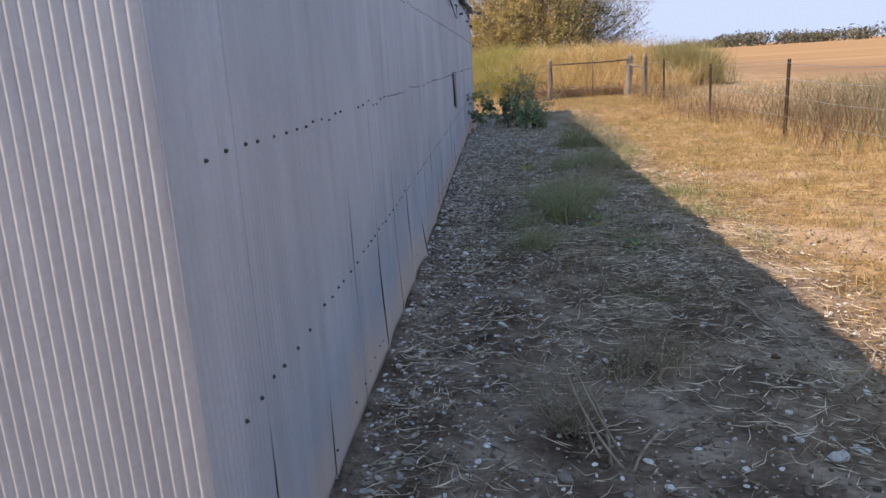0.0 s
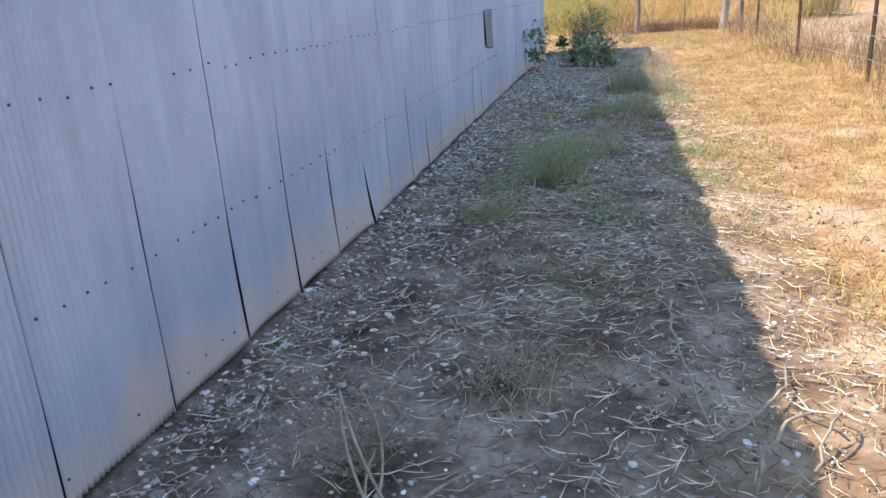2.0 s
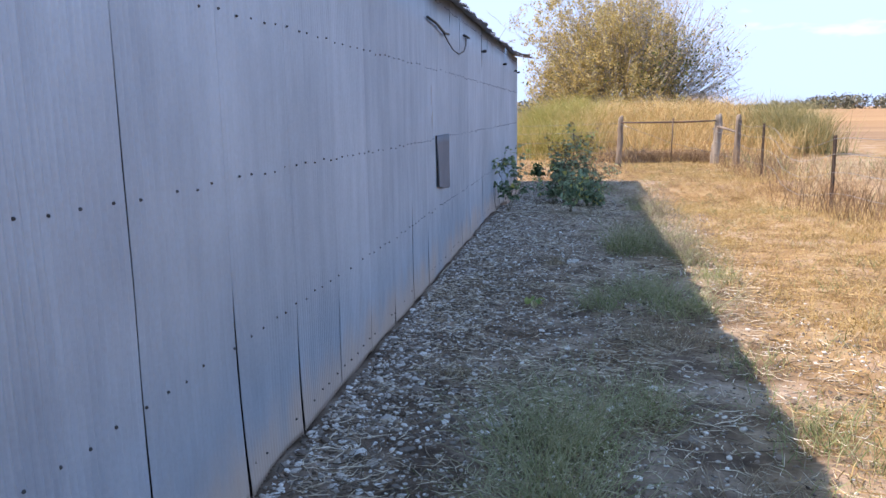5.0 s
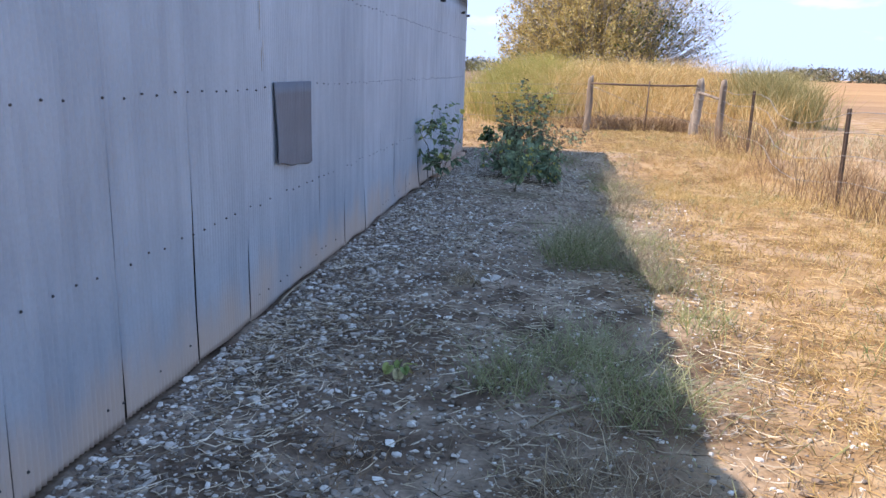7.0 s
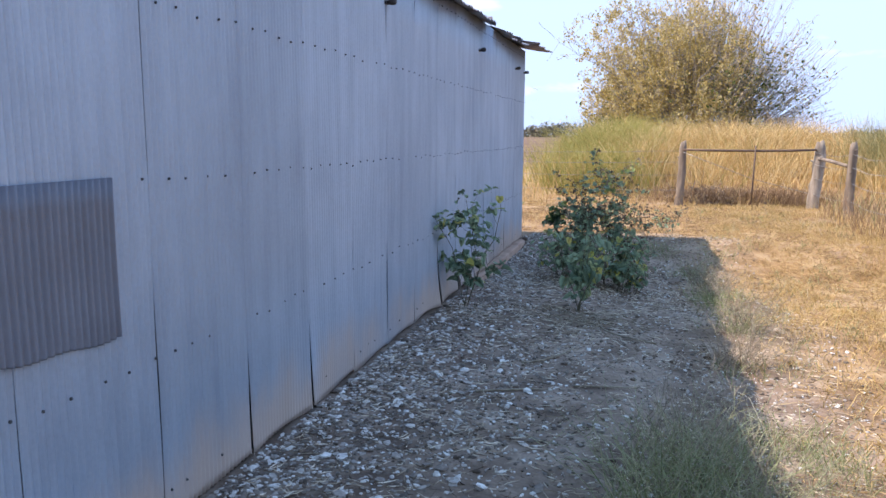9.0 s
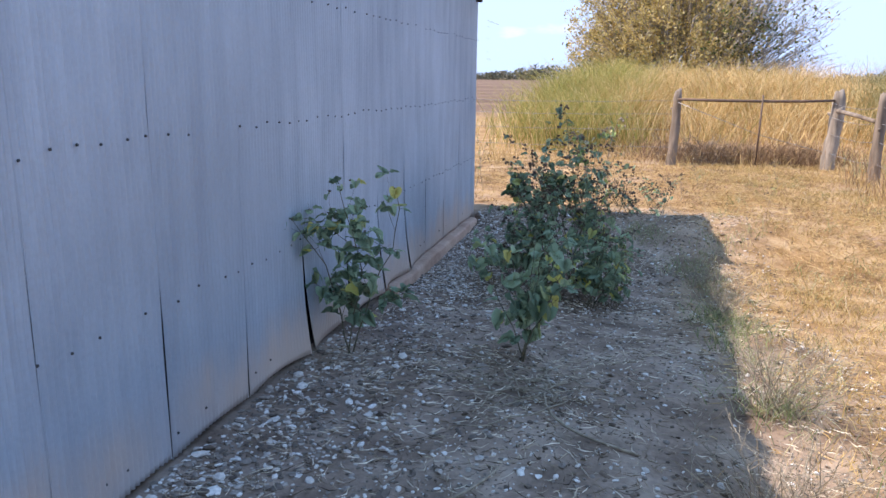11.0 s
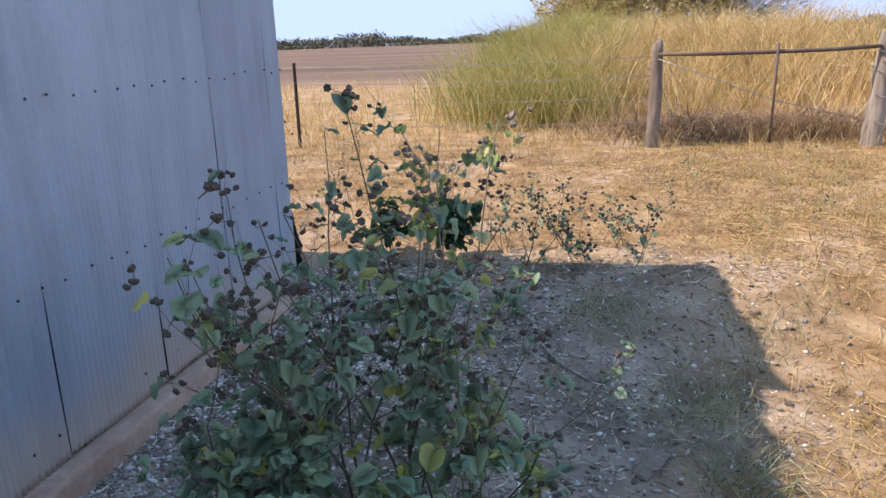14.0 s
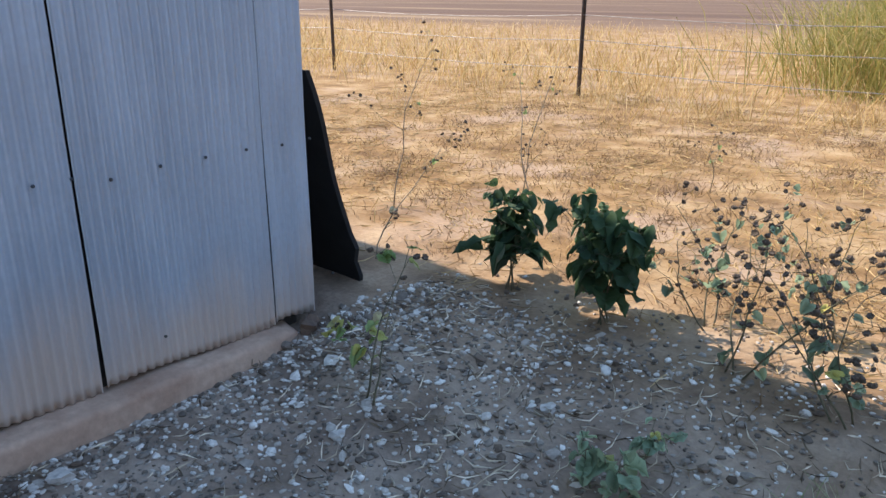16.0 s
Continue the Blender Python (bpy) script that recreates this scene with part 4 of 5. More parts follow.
mallow("leafy_shrub", 0.84, 18.58, 0.46, 0.32, 4, 130, 0, 0.09, M_LEAFDARK, "dense dark green shrub at the edge of the shade", 50, twigs=6, low=0.5, wilt=0.3)
mallow("leafy_shrub", 0.4, 18.62, 0.4, 0.32, 4, 100, 0, 0.09, M_LEAFDARK, "dense dark green shrub at the edge of the shade", 51, twigs=6, low=0.5, wilt=0.3)
for i, (x, y, h) in enumerate(((1.33, 18.5, 0.52), (1.65, 18.4, 0.48), (1.95, 18.55, 0.45), (1.12, 18.75, 0.5), (1.5, 18.9, 0.45), (1.85, 18.95, 0.4))):
    mallow("dry_mallow", x, y, h, 0.6, 3, 22, 60, 0.045, M_LEAF, "half-dry mallow with dark seed heads in sunny straw", 60 + i, twigs=6, low=0.1, group="half-dry mallows behind the barn")
for i, (x, y, h, p) in enumerate(((-0.2, 18.55, 0.55, 20), (-0.2, 19.7, 0.85, 14), (-0.32, 19.8, 0.8, 10), (-0.75, 19.2, 0.95, 22), (0.4, 20.6, 0.6, 12), (2.5, 20.9, 0.5, 16), (3.1, 19.3, 0.4, 14), (2.2, 19.6, 0.35, 16), (3.6, 21.4, 0.5, 14))):
    mallow("dry_stalk", x, y, h, 0.18, 1, 3, p, 0.03, M_LEAFPALE, "bare dry weed stalk with small dark seed heads", 80 + i, stemmat=M_DRYSTEM, twigs=6, podsize=0.009, group="dry weed stalks behind the barn")
mallow("mallow_plant", 1.27, 17.87, 0.22, 0.7, 3, 40, 0, 0.06, M_LEAF, "low green weed in the shade of the barn", 95, twigs=3, low=0.1)
mallow("mallow_plant", 0.9, 8.28, 0.14, 0.5, 2, 9, 0, 0.05, M_LEAFPALE, "tiny yellow-green seedling among stones", 96, twigs=1)
mallow("mallow_plant", 1.48, 3.98, 0.12, 0.6, 2, 14, 0, 0.055, M_LEAF, "tiny green seedling in bare soil", 97, twigs=1)
mallow("mallow_plant", 1.36, 4.9, 0.14, 0.6, 2, 12, 0, 0.06, M_LEAFPALE, "tiny green seedling in bare soil", 98, twigs=1)


brush_heap(2.85, 24.35)

# ---- tufts and wispy weeds ----
def tuft(x, y, h, r, n, mat, label, lean=0.6, width=0.004, stems=0, seed=1, name="grass_tuft", stemmat=None):
    rnd = random.Random(seed)
    e = empty(name, pose(x, y, float(gz(x, y))), label, "grass tuft", "tufts along the barn")
    n = int(n * 0.5)
    stems = stems * 8
    a, q = NR.uniform(0, 2 * np.pi, n), r * np.sqrt(NR.uniform(0, 1, n)) * 0.75
    rx, ry = q * np.cos(a), q * np.sin(a)
    roots = np.c_[rx, ry, gz(x + rx, y + ry) - gz(x, y) - 0.005]
    tagged(part("foliage", blades_mesh("foliage", roots, h * NR.uniform(0.12, 0.95, n), 1.5 * lean * NR.uniform(0.3, 2.4, n), 0.75 * width * NR.uniform(0.6, 1.3, n)), mat, e), kind="stuff")
    if stems:
        runs = []
        for _ in range(stems):
            b = rnd.uniform(0, 6.3)
            runs.append(branch(rnd, (rnd.gauss(0, r * 0.4), rnd.gauss(0, r * 0.4), 0), (math.cos(b) * 0.9, math.sin(b) * 0.9, 1), h * rnd.uniform(0.8, 1.35), 0.0022, 6, 0.2, 0.0))
            q = runs[-1][0]
            for k in (2, 3, 4):
                runs.append(branch(rnd, q[k], (rnd.gauss(0, 1), rnd.gauss(0, 1), 0.6), h * 0.35, 0.0013, 4, 0.25, 0.0))
        tagged(part("stalk", tubes_mesh("stalk", runs, 4), stemmat or (M_GREENSTEM if mat is M_GREEN else M_DRYSTEM), e), kind="stuff")
    return e


GREENT, DRYT = "wispy green weed tuft growing in the barn's shade", "dry straw-coloured grass tuft on bare soil"
for i, (x, y, h, r, n, mat, st, lb) in enumerate((
        (1.24, 1.92, 0.2, 0.3, 500, M_DRYTUFT, 6, DRYT), (0.8, 1.32, 0.36, 0.06, 30, M_DRYTUFT, 7, "pale dry stalks sticking up from bare soil"), (1.15, 5.15, 0.38, 0.26, 700, M_GREEN, 9, GREENT),
        (0.82, 4.1, 0.22, 0.24, 380, M_GREEN, 8, GREENT), (0.78, 4.95, 0.2, 0.2, 260, M_GREEN, 5, GREENT), (1.13, 5.75, 0.42, 0.36, 900, M_GREEN, 12, GREENT), (1.5, 6.2, 0.3, 0.3, 420, M_GREEN, 5, GREENT),
        (1.95, 8.15, 0.35, 0.34, 700, M_GREEN, 6, GREENT), (1.75, 7.4, 0.25, 0.3, 350, M_DRYTUFT, 4, DRYT), (1.9, 11.2, 0.36, 0.4, 750, M_DRYTUFT, 8, DRYT), (1.0, 9.82, 0.15, 0.13, 260, M_DRYTUFT, 3, DRYT),
        (1.8, 10.7, 0.42, 0.42, 1100, M_GREEN, 12, GREENT), (1.38, 8.3, 0.24, 0.24, 420, M_GREEN, 4, GREENT), (1.72, 8.6, 0.3, 0.28, 420, M_GREEN, 5, GREENT), (2.25, 10.0, 0.32, 0.12, 120, M_WHITEWEED, 5, "weed with small pale leaves at the shadow's edge"),
        (2.14, 10.5, 0.35, 0.16, 160, M_WHITEWEED, 6, "weed with small pale leaves at the shadow's edge"), (2.3, 13.55, 0.45, 0.16, 220, M_WHITEWEED, 6, "tall pale weed at the shadow's edge"), (2.18, 12.6, 0.4, 0.22, 300, M_DRYTUFT, 6, DRYT),
        (2.3, 15.6, 0.36, 0.08, 40, M_WHITEWEED, 5, "small pale twiggy weed in bare soil"), (1.8, 17.9, 0.22, 0.3, 360, M_GREEN, 3, GREENT), (1.5, 17.3, 0.15, 0.3, 260, M_DRYTUFT, 2, DRYT), (2.15, 17.1, 0.2, 0.3, 300, M_GREEN, 3, GREENT),
        (1.05, 3.2, 0.1, 0.3, 220, M_DRYTUFT, 2, DRYT), (1.6, 4.4, 0.16, 0.3, 260, M_GREEN, 2, GREENT), (0.95, 16.7, 0.14, 0.35, 420, M_DRYTUFT, 3, DRYT), (1.9, 5.4, 0.16, 0.3, 240, M_DRYTUFT, 2, DRYT),
        (2.28, 16.7, 0.28, 0.2, 200, M_WHITEWEED, 4, "small pale twiggy weed in bare soil"), (0.55, 6.7, 0.12, 0.12, 160, M_DRYTUFT, 2, DRYT), (0.35, 4.3, 0.12, 0.14, 160, M_DRYTUFT, 2, DRYT))):
    tuft(x, y, h, r, n, mat, lb, stems=st, seed=200 + i)


def sticks():
    rnd = random.Random(5)
    e = empty("brushwood", pose(1.2, 13.5, float(gz(1.2, 13.5))), "heap of pale dry curved stalks lying on bare soil", "brushwood")
    for k in range(26):
        a, b = rnd.uniform(0, 6.3), rnd.uniform(0, 6.3)
        c = Vector((0.4 * math.cos(b) * rnd.random(), 0.35 * math.sin(b) * rnd.random(), 0))
        L, bend = rnd.uniform(0.25, 0.75), rnd.uniform(-0.12, 0.12)
        pts = []
        for f in np.linspace(-0.5, 0.5, 7):
            p = c + Vector((math.cos(a), math.sin(a), 0)) * L * f + Vector((-math.sin(a), math.cos(a), 0)) * bend * (0.25 - f * f) * 4
            p.z = float(gz(1.2 + p.x, 13.5 + p.y) - gz(1.2, 13.5)) + 0.008 + rnd.uniform(0, 0.035)
            pts.append(p)
        part("stalk", tubes_mesh("stalk", [(pts, [0.0035] * 5 + [0.0025, 0.0015])], 4), M_DRYSTEM, e)


sticks()


def long_stick(x, y, az, L, bend, label, up=0.0, r=0.005):
    pts = []
    for f in np.linspace(0, 1, 8):
        px, py = x + math.cos(az) * L * f - math.sin(az) * bend * f * (1 - f) * 4, y + math.sin(az) * L * f + math.cos(az) * bend * f * (1 - f) * 4
        pts.append((px, py, float(gz(px, py)) + 0.008 + up * f))
    tagged(part("stick", tubes_mesh("stick", [(pts, [r] * 6 + [r * 0.7, r * 0.4])], 6), M_DRYSTEM), label, "stick", "fallen sticks")


for q in ((0.97, 1.02, 2.2, 0.3, 0.03, 0.3), (0.93, 1.05, 1.9, 0.36, -0.05, 0.24), (0.99, 1.08, 2.5, 0.22, 0.02, 0.34), (0.9, 1.1, 1.4, 0.3, 0.05, 0.16), (1.0, 1.0, 0.7, 0.3, 0.04, 0.12)):
    long_stick(*q[:5], "pale dry stalk standing up out of bare soil", q[5], 0.005)
for q in ((1.28, 4.25, 1.0, 0.42, 0.02, 0.36), (1.13, 4.2, 1.7, 0.3, 0.03, 0.25), (0.95, 4.35, 0.1, 0.22, 0.02, 0.02), (1.05, 4.5, 2.4, 0.4, 0.06, 0.18), (1.2, 4.6, 0.5, 0.45, 0.03, 0.2)):
    long_stick(*q[:5], "pale dry stalk rising out of a green weed tuft", q[5], 0.004)
for i, s in enumerate(((0.03, 9.15, 1.45, 0.6, 0.03, 0.05), (0.75, 11.7, 0.3, 0.4, 0.02, 0), (1.25, 11.9, 0.15, 0.35, 0.01, 0.01), (1.7, 12.9, 2.2, 0.7, 0.15, 0.03), (0.9, 12.3, 0.9, 0.5, -0.06, 0.02), (1.5, 7.9, 0.6, 0.3, 0.02, 0.03), (0.9, 17.2, 0.3, 0.35, 0.03, 0), (0.45, 17.0, 1.2, 0.3, 0.02, 0.02), (1.7, 17.4, 2.3, 0.45, 0.05, 0.02))):
    long_stick(s[0], s[1], s[2], s[3], s[4], "pale dry stick lying on the soil", s[5], 0.006)


def arched_branch():
    """A fallen dead branch whose side shoots arch over the soil."""
    rnd = random.Random(9)
    e = empty("dead_branch", pose(1.95, 2.1, float(gz(1.95, 2.1))), "pale dead branch with arching side shoots on bare soil", "branch")
    for x0, y0, x1, y1, up, side, r in BRANCHES:
        pts = []
        for f in np.linspace(0, 1, 12):
            px, py = x0 + (x1 - x0) * f - (y1 - y0) * side * f * (1 - f) * 4 + rnd.gauss(0, 0.008), y0 + (y1 - y0) * f + (x1 - x0) * side * f * (1 - f) * 4 + rnd.gauss(0, 0.008)
            pts.append((px - 1.95, py - 2.1, float(gz(px, py) - gz(1.95, 2.1)) + 0.008 + up * math.sin(math.pi * f) + rnd.uniform(0, 0.008)))
        part("shoot", tubes_mesh("shoot", [(pts, list(np.linspace(r, r * 0.45, 12)))], 6), M_DRYSTEM, e)


BRANCHES = ((1.72, 2.76, 2.02, 2.62, 0.2, 0.05, 0.008), (1.72, 2.76, 1.92, 2.45, 0.03, 0.06, 0.006), (1.87, 2.78, 1.93, 1.57, 0.05, -0.05, 0.008), (1.93, 1.57, 2.25, 2.15, 0.04, -0.1, 0.007), (1.7, 2.35, 2.12, 2.45, 0.06, 0.08, 0.005), (2.01, 1.36, 2.3, 1.62, 0.14, 0.1, 0.008), (2.06, 1.58, 2.0, 1.36, 0.05, 0.05, 0.007), (2.17, 1.46, 2.32, 1.75, 0.09, -0.1, 0.006))
arched_branch()


def stone(x, y, sx, sy, sz, seed, label="pale flat limestone piece lying on the soil", mat=None):
    bm = bmesh.new()
    bmesh.ops.create_icosphere(bm, subdivisions=2, radius=0.5)
    o = Vector((seed * 3.1, seed * 1.7, 0))
    for v in bm.verts:
        v.co *= 0.8 + 0.5 * noise.cell(v.co * 2.6 + o) * 0.35 + 0.5 * noise.noise(v.co * 2.2 + o) + 0.2 * noise.noise(v.co * 6 + o)
        v.co = Vector((round(v.co.x * 5) / 5 * 0.4 + v.co.x * 0.6, v.co.y, v.co.z))
        v.co = Vector((v.co.x * sx, v.co.y * sy, v.co.z * sz))
    ob = tagged(part("stone", bm, mat or M_STONE), label, "stone", "larger stones along the barn")
    ob.matrix_basis = pose(x, y, float(gz(x, y)) + sz * 0.25, 0, R.uniform(-8, 8), R.uniform(0, 360))


for i, (x, y, a, b, c) in enumerate(((0.375, 3.32, 0.11, 0.05, 0.03), (1.7, 1.1, 0.11, 0.07, 0.03), (1.8, 1.16, 0.09, 0.06, 0.025), (1.62, 1.22, 0.05, 0.04, 0.02), (1.12, 9.85, 0.12, 0.09, 0.05), (1.2, 9.95, 0.1, 0.07, 0.04), (1.06, 9.98, 0.07, 0.06, 0.03),
                                    (0.25, 9.55, 0.09, 0.07, 0.04), (0.38, 9.95, 0.07, 0.06, 0.06), (0.2, 8.2, 0.09, 0.07, 0.04), (0.45, 9.0, 0.08, 0.06, 0.04), (0.3, 15.75, 0.06, 0.05, 0.03), (1.27, 13.84, 0.04, 0.03, 0.02), (0.2, 17.0, 0.075, 0.06, 0.05),
                                    (0.95, 18.05, 0.06, 0.05, 0.03), (0.4, 2.2, 0.06, 0.05, 0.03), (0.12, 1.6, 0.07, 0.05, 0.03), (0.9, 10.6, 0.06, 0.05, 0.03), (0.7, 8.8, 0.07, 0.05, 0.03), (0.35, 6.6, 0.06, 0.05, 0.03), (0.55, 17.6, 0.06, 0.05, 0.03))):
    stone(x, y, a, b, c, i)
stone(1.95, 16.75, 0.28, 0.14, 0.07, 31, "dark crumbly clod of soil in the shade", M_CLOD)
stone(0.06, 17.93, 0.09, 0.08, 0.08, 33, "dark reddish stone under the barn's corner", M_RAIL)


# ---- scattered ground cover ----
def spread(n, x0, x1, y0, y1, keep=None):
    P = np.c_[NR.uniform(x0, x1, n), NR.uniform(y0, y1, n)]
    return P if keep is None else P[NR.uniform(0, 1, n) < keep(P[:, 0], P[:, 1])]


def patches(x, y, f=1.3, seed=0.0):
    return 0.5 + 0.5 * np.sin(f * x * 2.1 + seed + 1.7 * np.sin(f * y)) * np.sin(f * y * 1.6 + 2 * seed + 1.3 * np.sin(f * x * 1.4))


wallside = lambda x, y: np.exp(-x / 0.52) * (0.25 + 0.75 * smooth((y - 2.5) / 4.5)) * (1 - 0.75 * smooth((y - 11.5) / 3.0))
P = spread(125000, 0.02, 1.9, 0.2, 18.4, wallside)
stuff("gravel", pebbles_mesh("gravel", P, np.clip(NR.lognormal(-3.9, 0.42, len(P)), 0.01, 0.07), 0.2, (0.2, 0.5)), M_LIMESTONE, "angular pale limestone gravel spread along the barn wall", "gravel")
P = spread(60000, 0.05, 2.9, -0.6, 18.8, lambda x, y: 0.1 + 0.6 * patches(x, y, 1.6, 3) ** 1.5)
stuff("gravel", pebbles_mesh("gravel", P, np.clip(NR.lognormal(-4.35, 0.45, len(P)), 0.007, 0.035), 0.3), M_LIMESTONE, "small stone chips scattered over the shaded soil", "gravel")
P = spread(26000, 0.09, 1.6, 15.2, 18.5, lambda x, y: 0.2 + 0.8 * np.exp(-x / 0.5))
stuff("gravel", pebbles_mesh("gravel", P, np.clip(NR.lognormal(-4.35, 0.4, len(P)), 0.007, 0.032), 0.3, (0.3, 0.7)), M_LIMESTONE, "small pale gravel beside the footing at the barn's corner", "gravel")
P = spread(11000, 0.05, 3.0, -0.6, 18.6, lambda x, y: 0.3 + 0.7 * patches(x, y, 0.9, 2))
stuff("soil_crumbs", pebbles_mesh("soil_crumbs", P, np.clip(NR.lognormal(-4.2, 0.45, len(P)), 0.008, 0.05), 0.35), M_CLOD, "dark crumbs and clods of dry soil", "soil")
P = spread(105000, 0.1, 2.7, -0.5, 18.6, lambda x, y: 0.12 + 0.88 * patches(x, y, 1.1, 4) ** 1.5 * (0.35 + 0.65 * patches(x, y, 3.4, 2)) * (1 - 0.3 * smooth((y - 8.5) / 3.0)) * (1 - 0.75 * smooth((x - 1.6) / 0.6)))
stuff("dry_litter", litter_mesh("dry_litter", P, NR.uniform(0.03, 0.18, len(P)) * (1 - 0.4 * smooth((P[:, 1] - 8.5) / 3.0)), NR.uniform(0.0022, 0.0055, len(P)), 0.01, 0.22), M_STRAW_SHADE, "grey-brown dead stalks lying on the shaded soil", "litter")
P = spread(60000, 1.9, 5.0, -0.8, 24.5, lambda x, y: smooth((x - 1.9) / 0.9) * (0.12 + 0.88 * patches(x, y, 0.9, 1) ** 1.6))
P = np.vstack([P, spread(30000, -4.5, 5.0, 18.2, 24.5, lambda x, y: smooth((y - 18.2) / 0.8) * (0.1 + 0.9 * patches(x, y, 1.3, 1) ** 1.5))])
stuff("straw", litter_mesh("straw", P, NR.uniform(0.04, 0.2, len(P)), NR.uniform(0.003, 0.006, len(P)), 0.008, 0.15), M_STRAW, "golden trampled straw over the sunny yard", "straw")


def field_blades(name, P, h, lean, w, mat, label, category="grass"):
    roots = np.c_[P, gz(P[:, 0], P[:, 1]) - 0.01]
    n = len(P)
    return stuff(name, blades_mesh(name, roots, h * NR.uniform(0.4, 1.15, n), lean * NR.uniform(0.4, 1.5, n), w * NR.uniform(0.6, 1.3, n)), mat, label, category)


yard = lambda x, y: smooth((x - 2.15) / 0.7) * (0.15 + patches(x, y, 1.4, 3) ** 2 * patches(x, y, 3.7, 1))
P = np.vstack([spread(170000, 2.1, 4.9, -0.5, 24, yard), spread(26000, -4, 4.9, 18.6, 24, lambda x, y: smooth((y - 18.6) / 1.0) * (0.15 + patches(x, y, 1.4, 3) ** 2 * patches(x, y, 3.7, 1)))])
field_blades("stubble", P, 0.1, 1.1, 0.0045, M_STUBBLE, "short golden stubble in the sunny yard")
P = np.vstack([spread(30000, 2.0, 2.75, 3.0, 18.0, lambda x, y: np.exp(-((x - 2.3) / 0.2) ** 2) * patches(x, y, 2.3, 8) ** 3), spread(22000, 2.4, 4.6, 0.0, 23.0, lambda x, y: patches(x, y, 2.6, 11) ** 6)])
field_blades("weed_clump", P, 0.16, 1.0, 0.004, M_GREEN, "low grey-green weeds scattered at the shadow's edge", "weeds")
P = spread(16000, 2.4, 4.9, -0.5, 23.0, lambda x, y: patches(x, y, 2.1, 5) ** 6)
field_blades("weed_clump", P, 0.13, 1.1, 0.004, M_DRYTUFT, "low brown dead weeds scattered over the yard", "weeds")
fence = lambda x, y: np.exp(-((x - 5.3) / 0.75) ** 2) * (0.1 + 0.9 * patches(x, y, 1.5, 4) ** 1.3)
P = spread(40000, 3.9, 7.5, 5.0, 23.5, fence)
field_blades("dry_grass", P, 0.27, 1.0, 0.005, M_TALL, "dry golden grass standing along the fence")
back = lambda x, y: np.exp(-((y - 24.0) / 1.0) ** 2) * (0.1 + 0.9 * patches(x, y, 1.2, 6) ** 1.5) * (1 - 0.9 * np.exp(-((x - 3.4) / 1.5) ** 2 - ((y - 22.6) / 1.0) ** 2))
P = spread(46000, -14, 6.5, 21.8, 27, lambda x, y: back(x, y) * (0.15 + 0.85 * patches(x, y, 2.6, 2)))
field_blades("dry_grass", P, 0.42, 0.9, 0.006, M_TALL, "dry golden grass standing along the back fence")
bank = lambda x, y: smooth((x + 1.8) / 2.8) * (1 - smooth((x - 6.4) / 2.2)) * smooth((y - 24.6) / 2.5) * (1 - smooth((y - 40) / 10))
P = spread(230000, -3, 10, 24.4, 46, lambda x, y: bank(x, y) * (0.06 + 0.94 * patches(x, y, 0.9, 5) * patches(x, y, 2.3, 2) ** 1.5))
field_blades("tall_grass", P, 0.85 + 0.65 * patches(P[:, 0], P[:, 1], 1.1, 3), 0.75, 0.012, M_TALL, "tall golden grass on the bank behind the gate")
P = spread(75000, -4, 12, 24.4, 46, lambda x, y: smooth((x + 4.0) / 3.0) * bank(x + 1, y) * np.clip(1.3 * (patches(x, y, 0.45, 7) - 0.35), 0, 1) * (0.2 + 0.8 * (1 - smooth((x - 0.8) / 1.6))))
field_blades("tall_grass", P, 0.95 + 0.7 * patches(P[:, 0], P[:, 1], 0.9, 7), 0.75, 0.013, M_TALLGREEN, "tall yellow-green grass on the bank behind the gate")
P = spread(60000, -3.2, 1.8, 25.0, 36, lambda x, y: np.exp(-((x - 0.4) / 1.0) ** 2) * (0.15 + 0.85 * patches(x, y, 1.5, 3)) * smooth((y - 25.0) / 1.5))
field_blades("tall_grass", P, 0.9 + 0.8 * patches(P[:, 0], P[:, 1], 1.3, 1), 0.85, 0.012, M_TALLGREEN, "yellow-green leaning grass at the end of the bank")
P = spread(30000, -30, -2, 24.5, 40, lambda x, y: np.exp(-(y - 24.5) / 5))
field_blades("dry_grass", P, 0.4, 0.7, 0.014, M_TALL, "thin dry grass at the edge of the ploughed field")
P = spread(26000, 4.6, 12, 2, 24, lambda x, y: smooth((x - 5.0) / 1.0) * (0.1 + 0.9 * patches(x, y, 0.6, 9) ** 2))
field_blades("brush", P, 0.36, 0.8, 0.009, M_DRYTUFT, "grey-brown dry weeds beyond the fence", "weeds")
P = spread(16000, 4.9, 11, 3, 24, lambda x, y: np.clip(patches(x, y, 0.6, 12) - 0.45, 0, 1))
field_blades("brush", P, 0.5, 0.8, 0.01, M_GREEN, "greyish green weeds beyond the fence", "weeds")
P = spread(34000, 5.2, 9.5, 7.0, 15.0, lambda x, y: np.exp(-((x - 6.9) / 1.1) ** 2 - ((y - 11.0) / 2.4) ** 2) * patches(x, y, 2.2, 4))
field_blades("brush", P, 0.9, 0.6, 0.008, island_mat("grey_brush", [(0, (0.12, 0.1, 0.06)), (0.5, (0.25, 0.205, 0.125)), (1, (0.42, 0.33, 0.21))], 0.85, None, 0.2), "tall grey-green weeds beyond the field fence", "weeds")
M_BRUSHGREEN = island_mat("brush_green", [(0, (0.2, 0.18, 0.07)), (0.5, (0.34, 0.3, 0.13)), (1, (0.5, 0.42, 0.22))], 0.8, None, 0.3)
M_RUSSET = island_mat("russet_weeds", [(0, (0.12, 0.07, 0.04)), (0.6, (0.26, 0.16, 0.09)), (1, (0.42, 0.29, 0.17))], 0.85, None, 0.15)
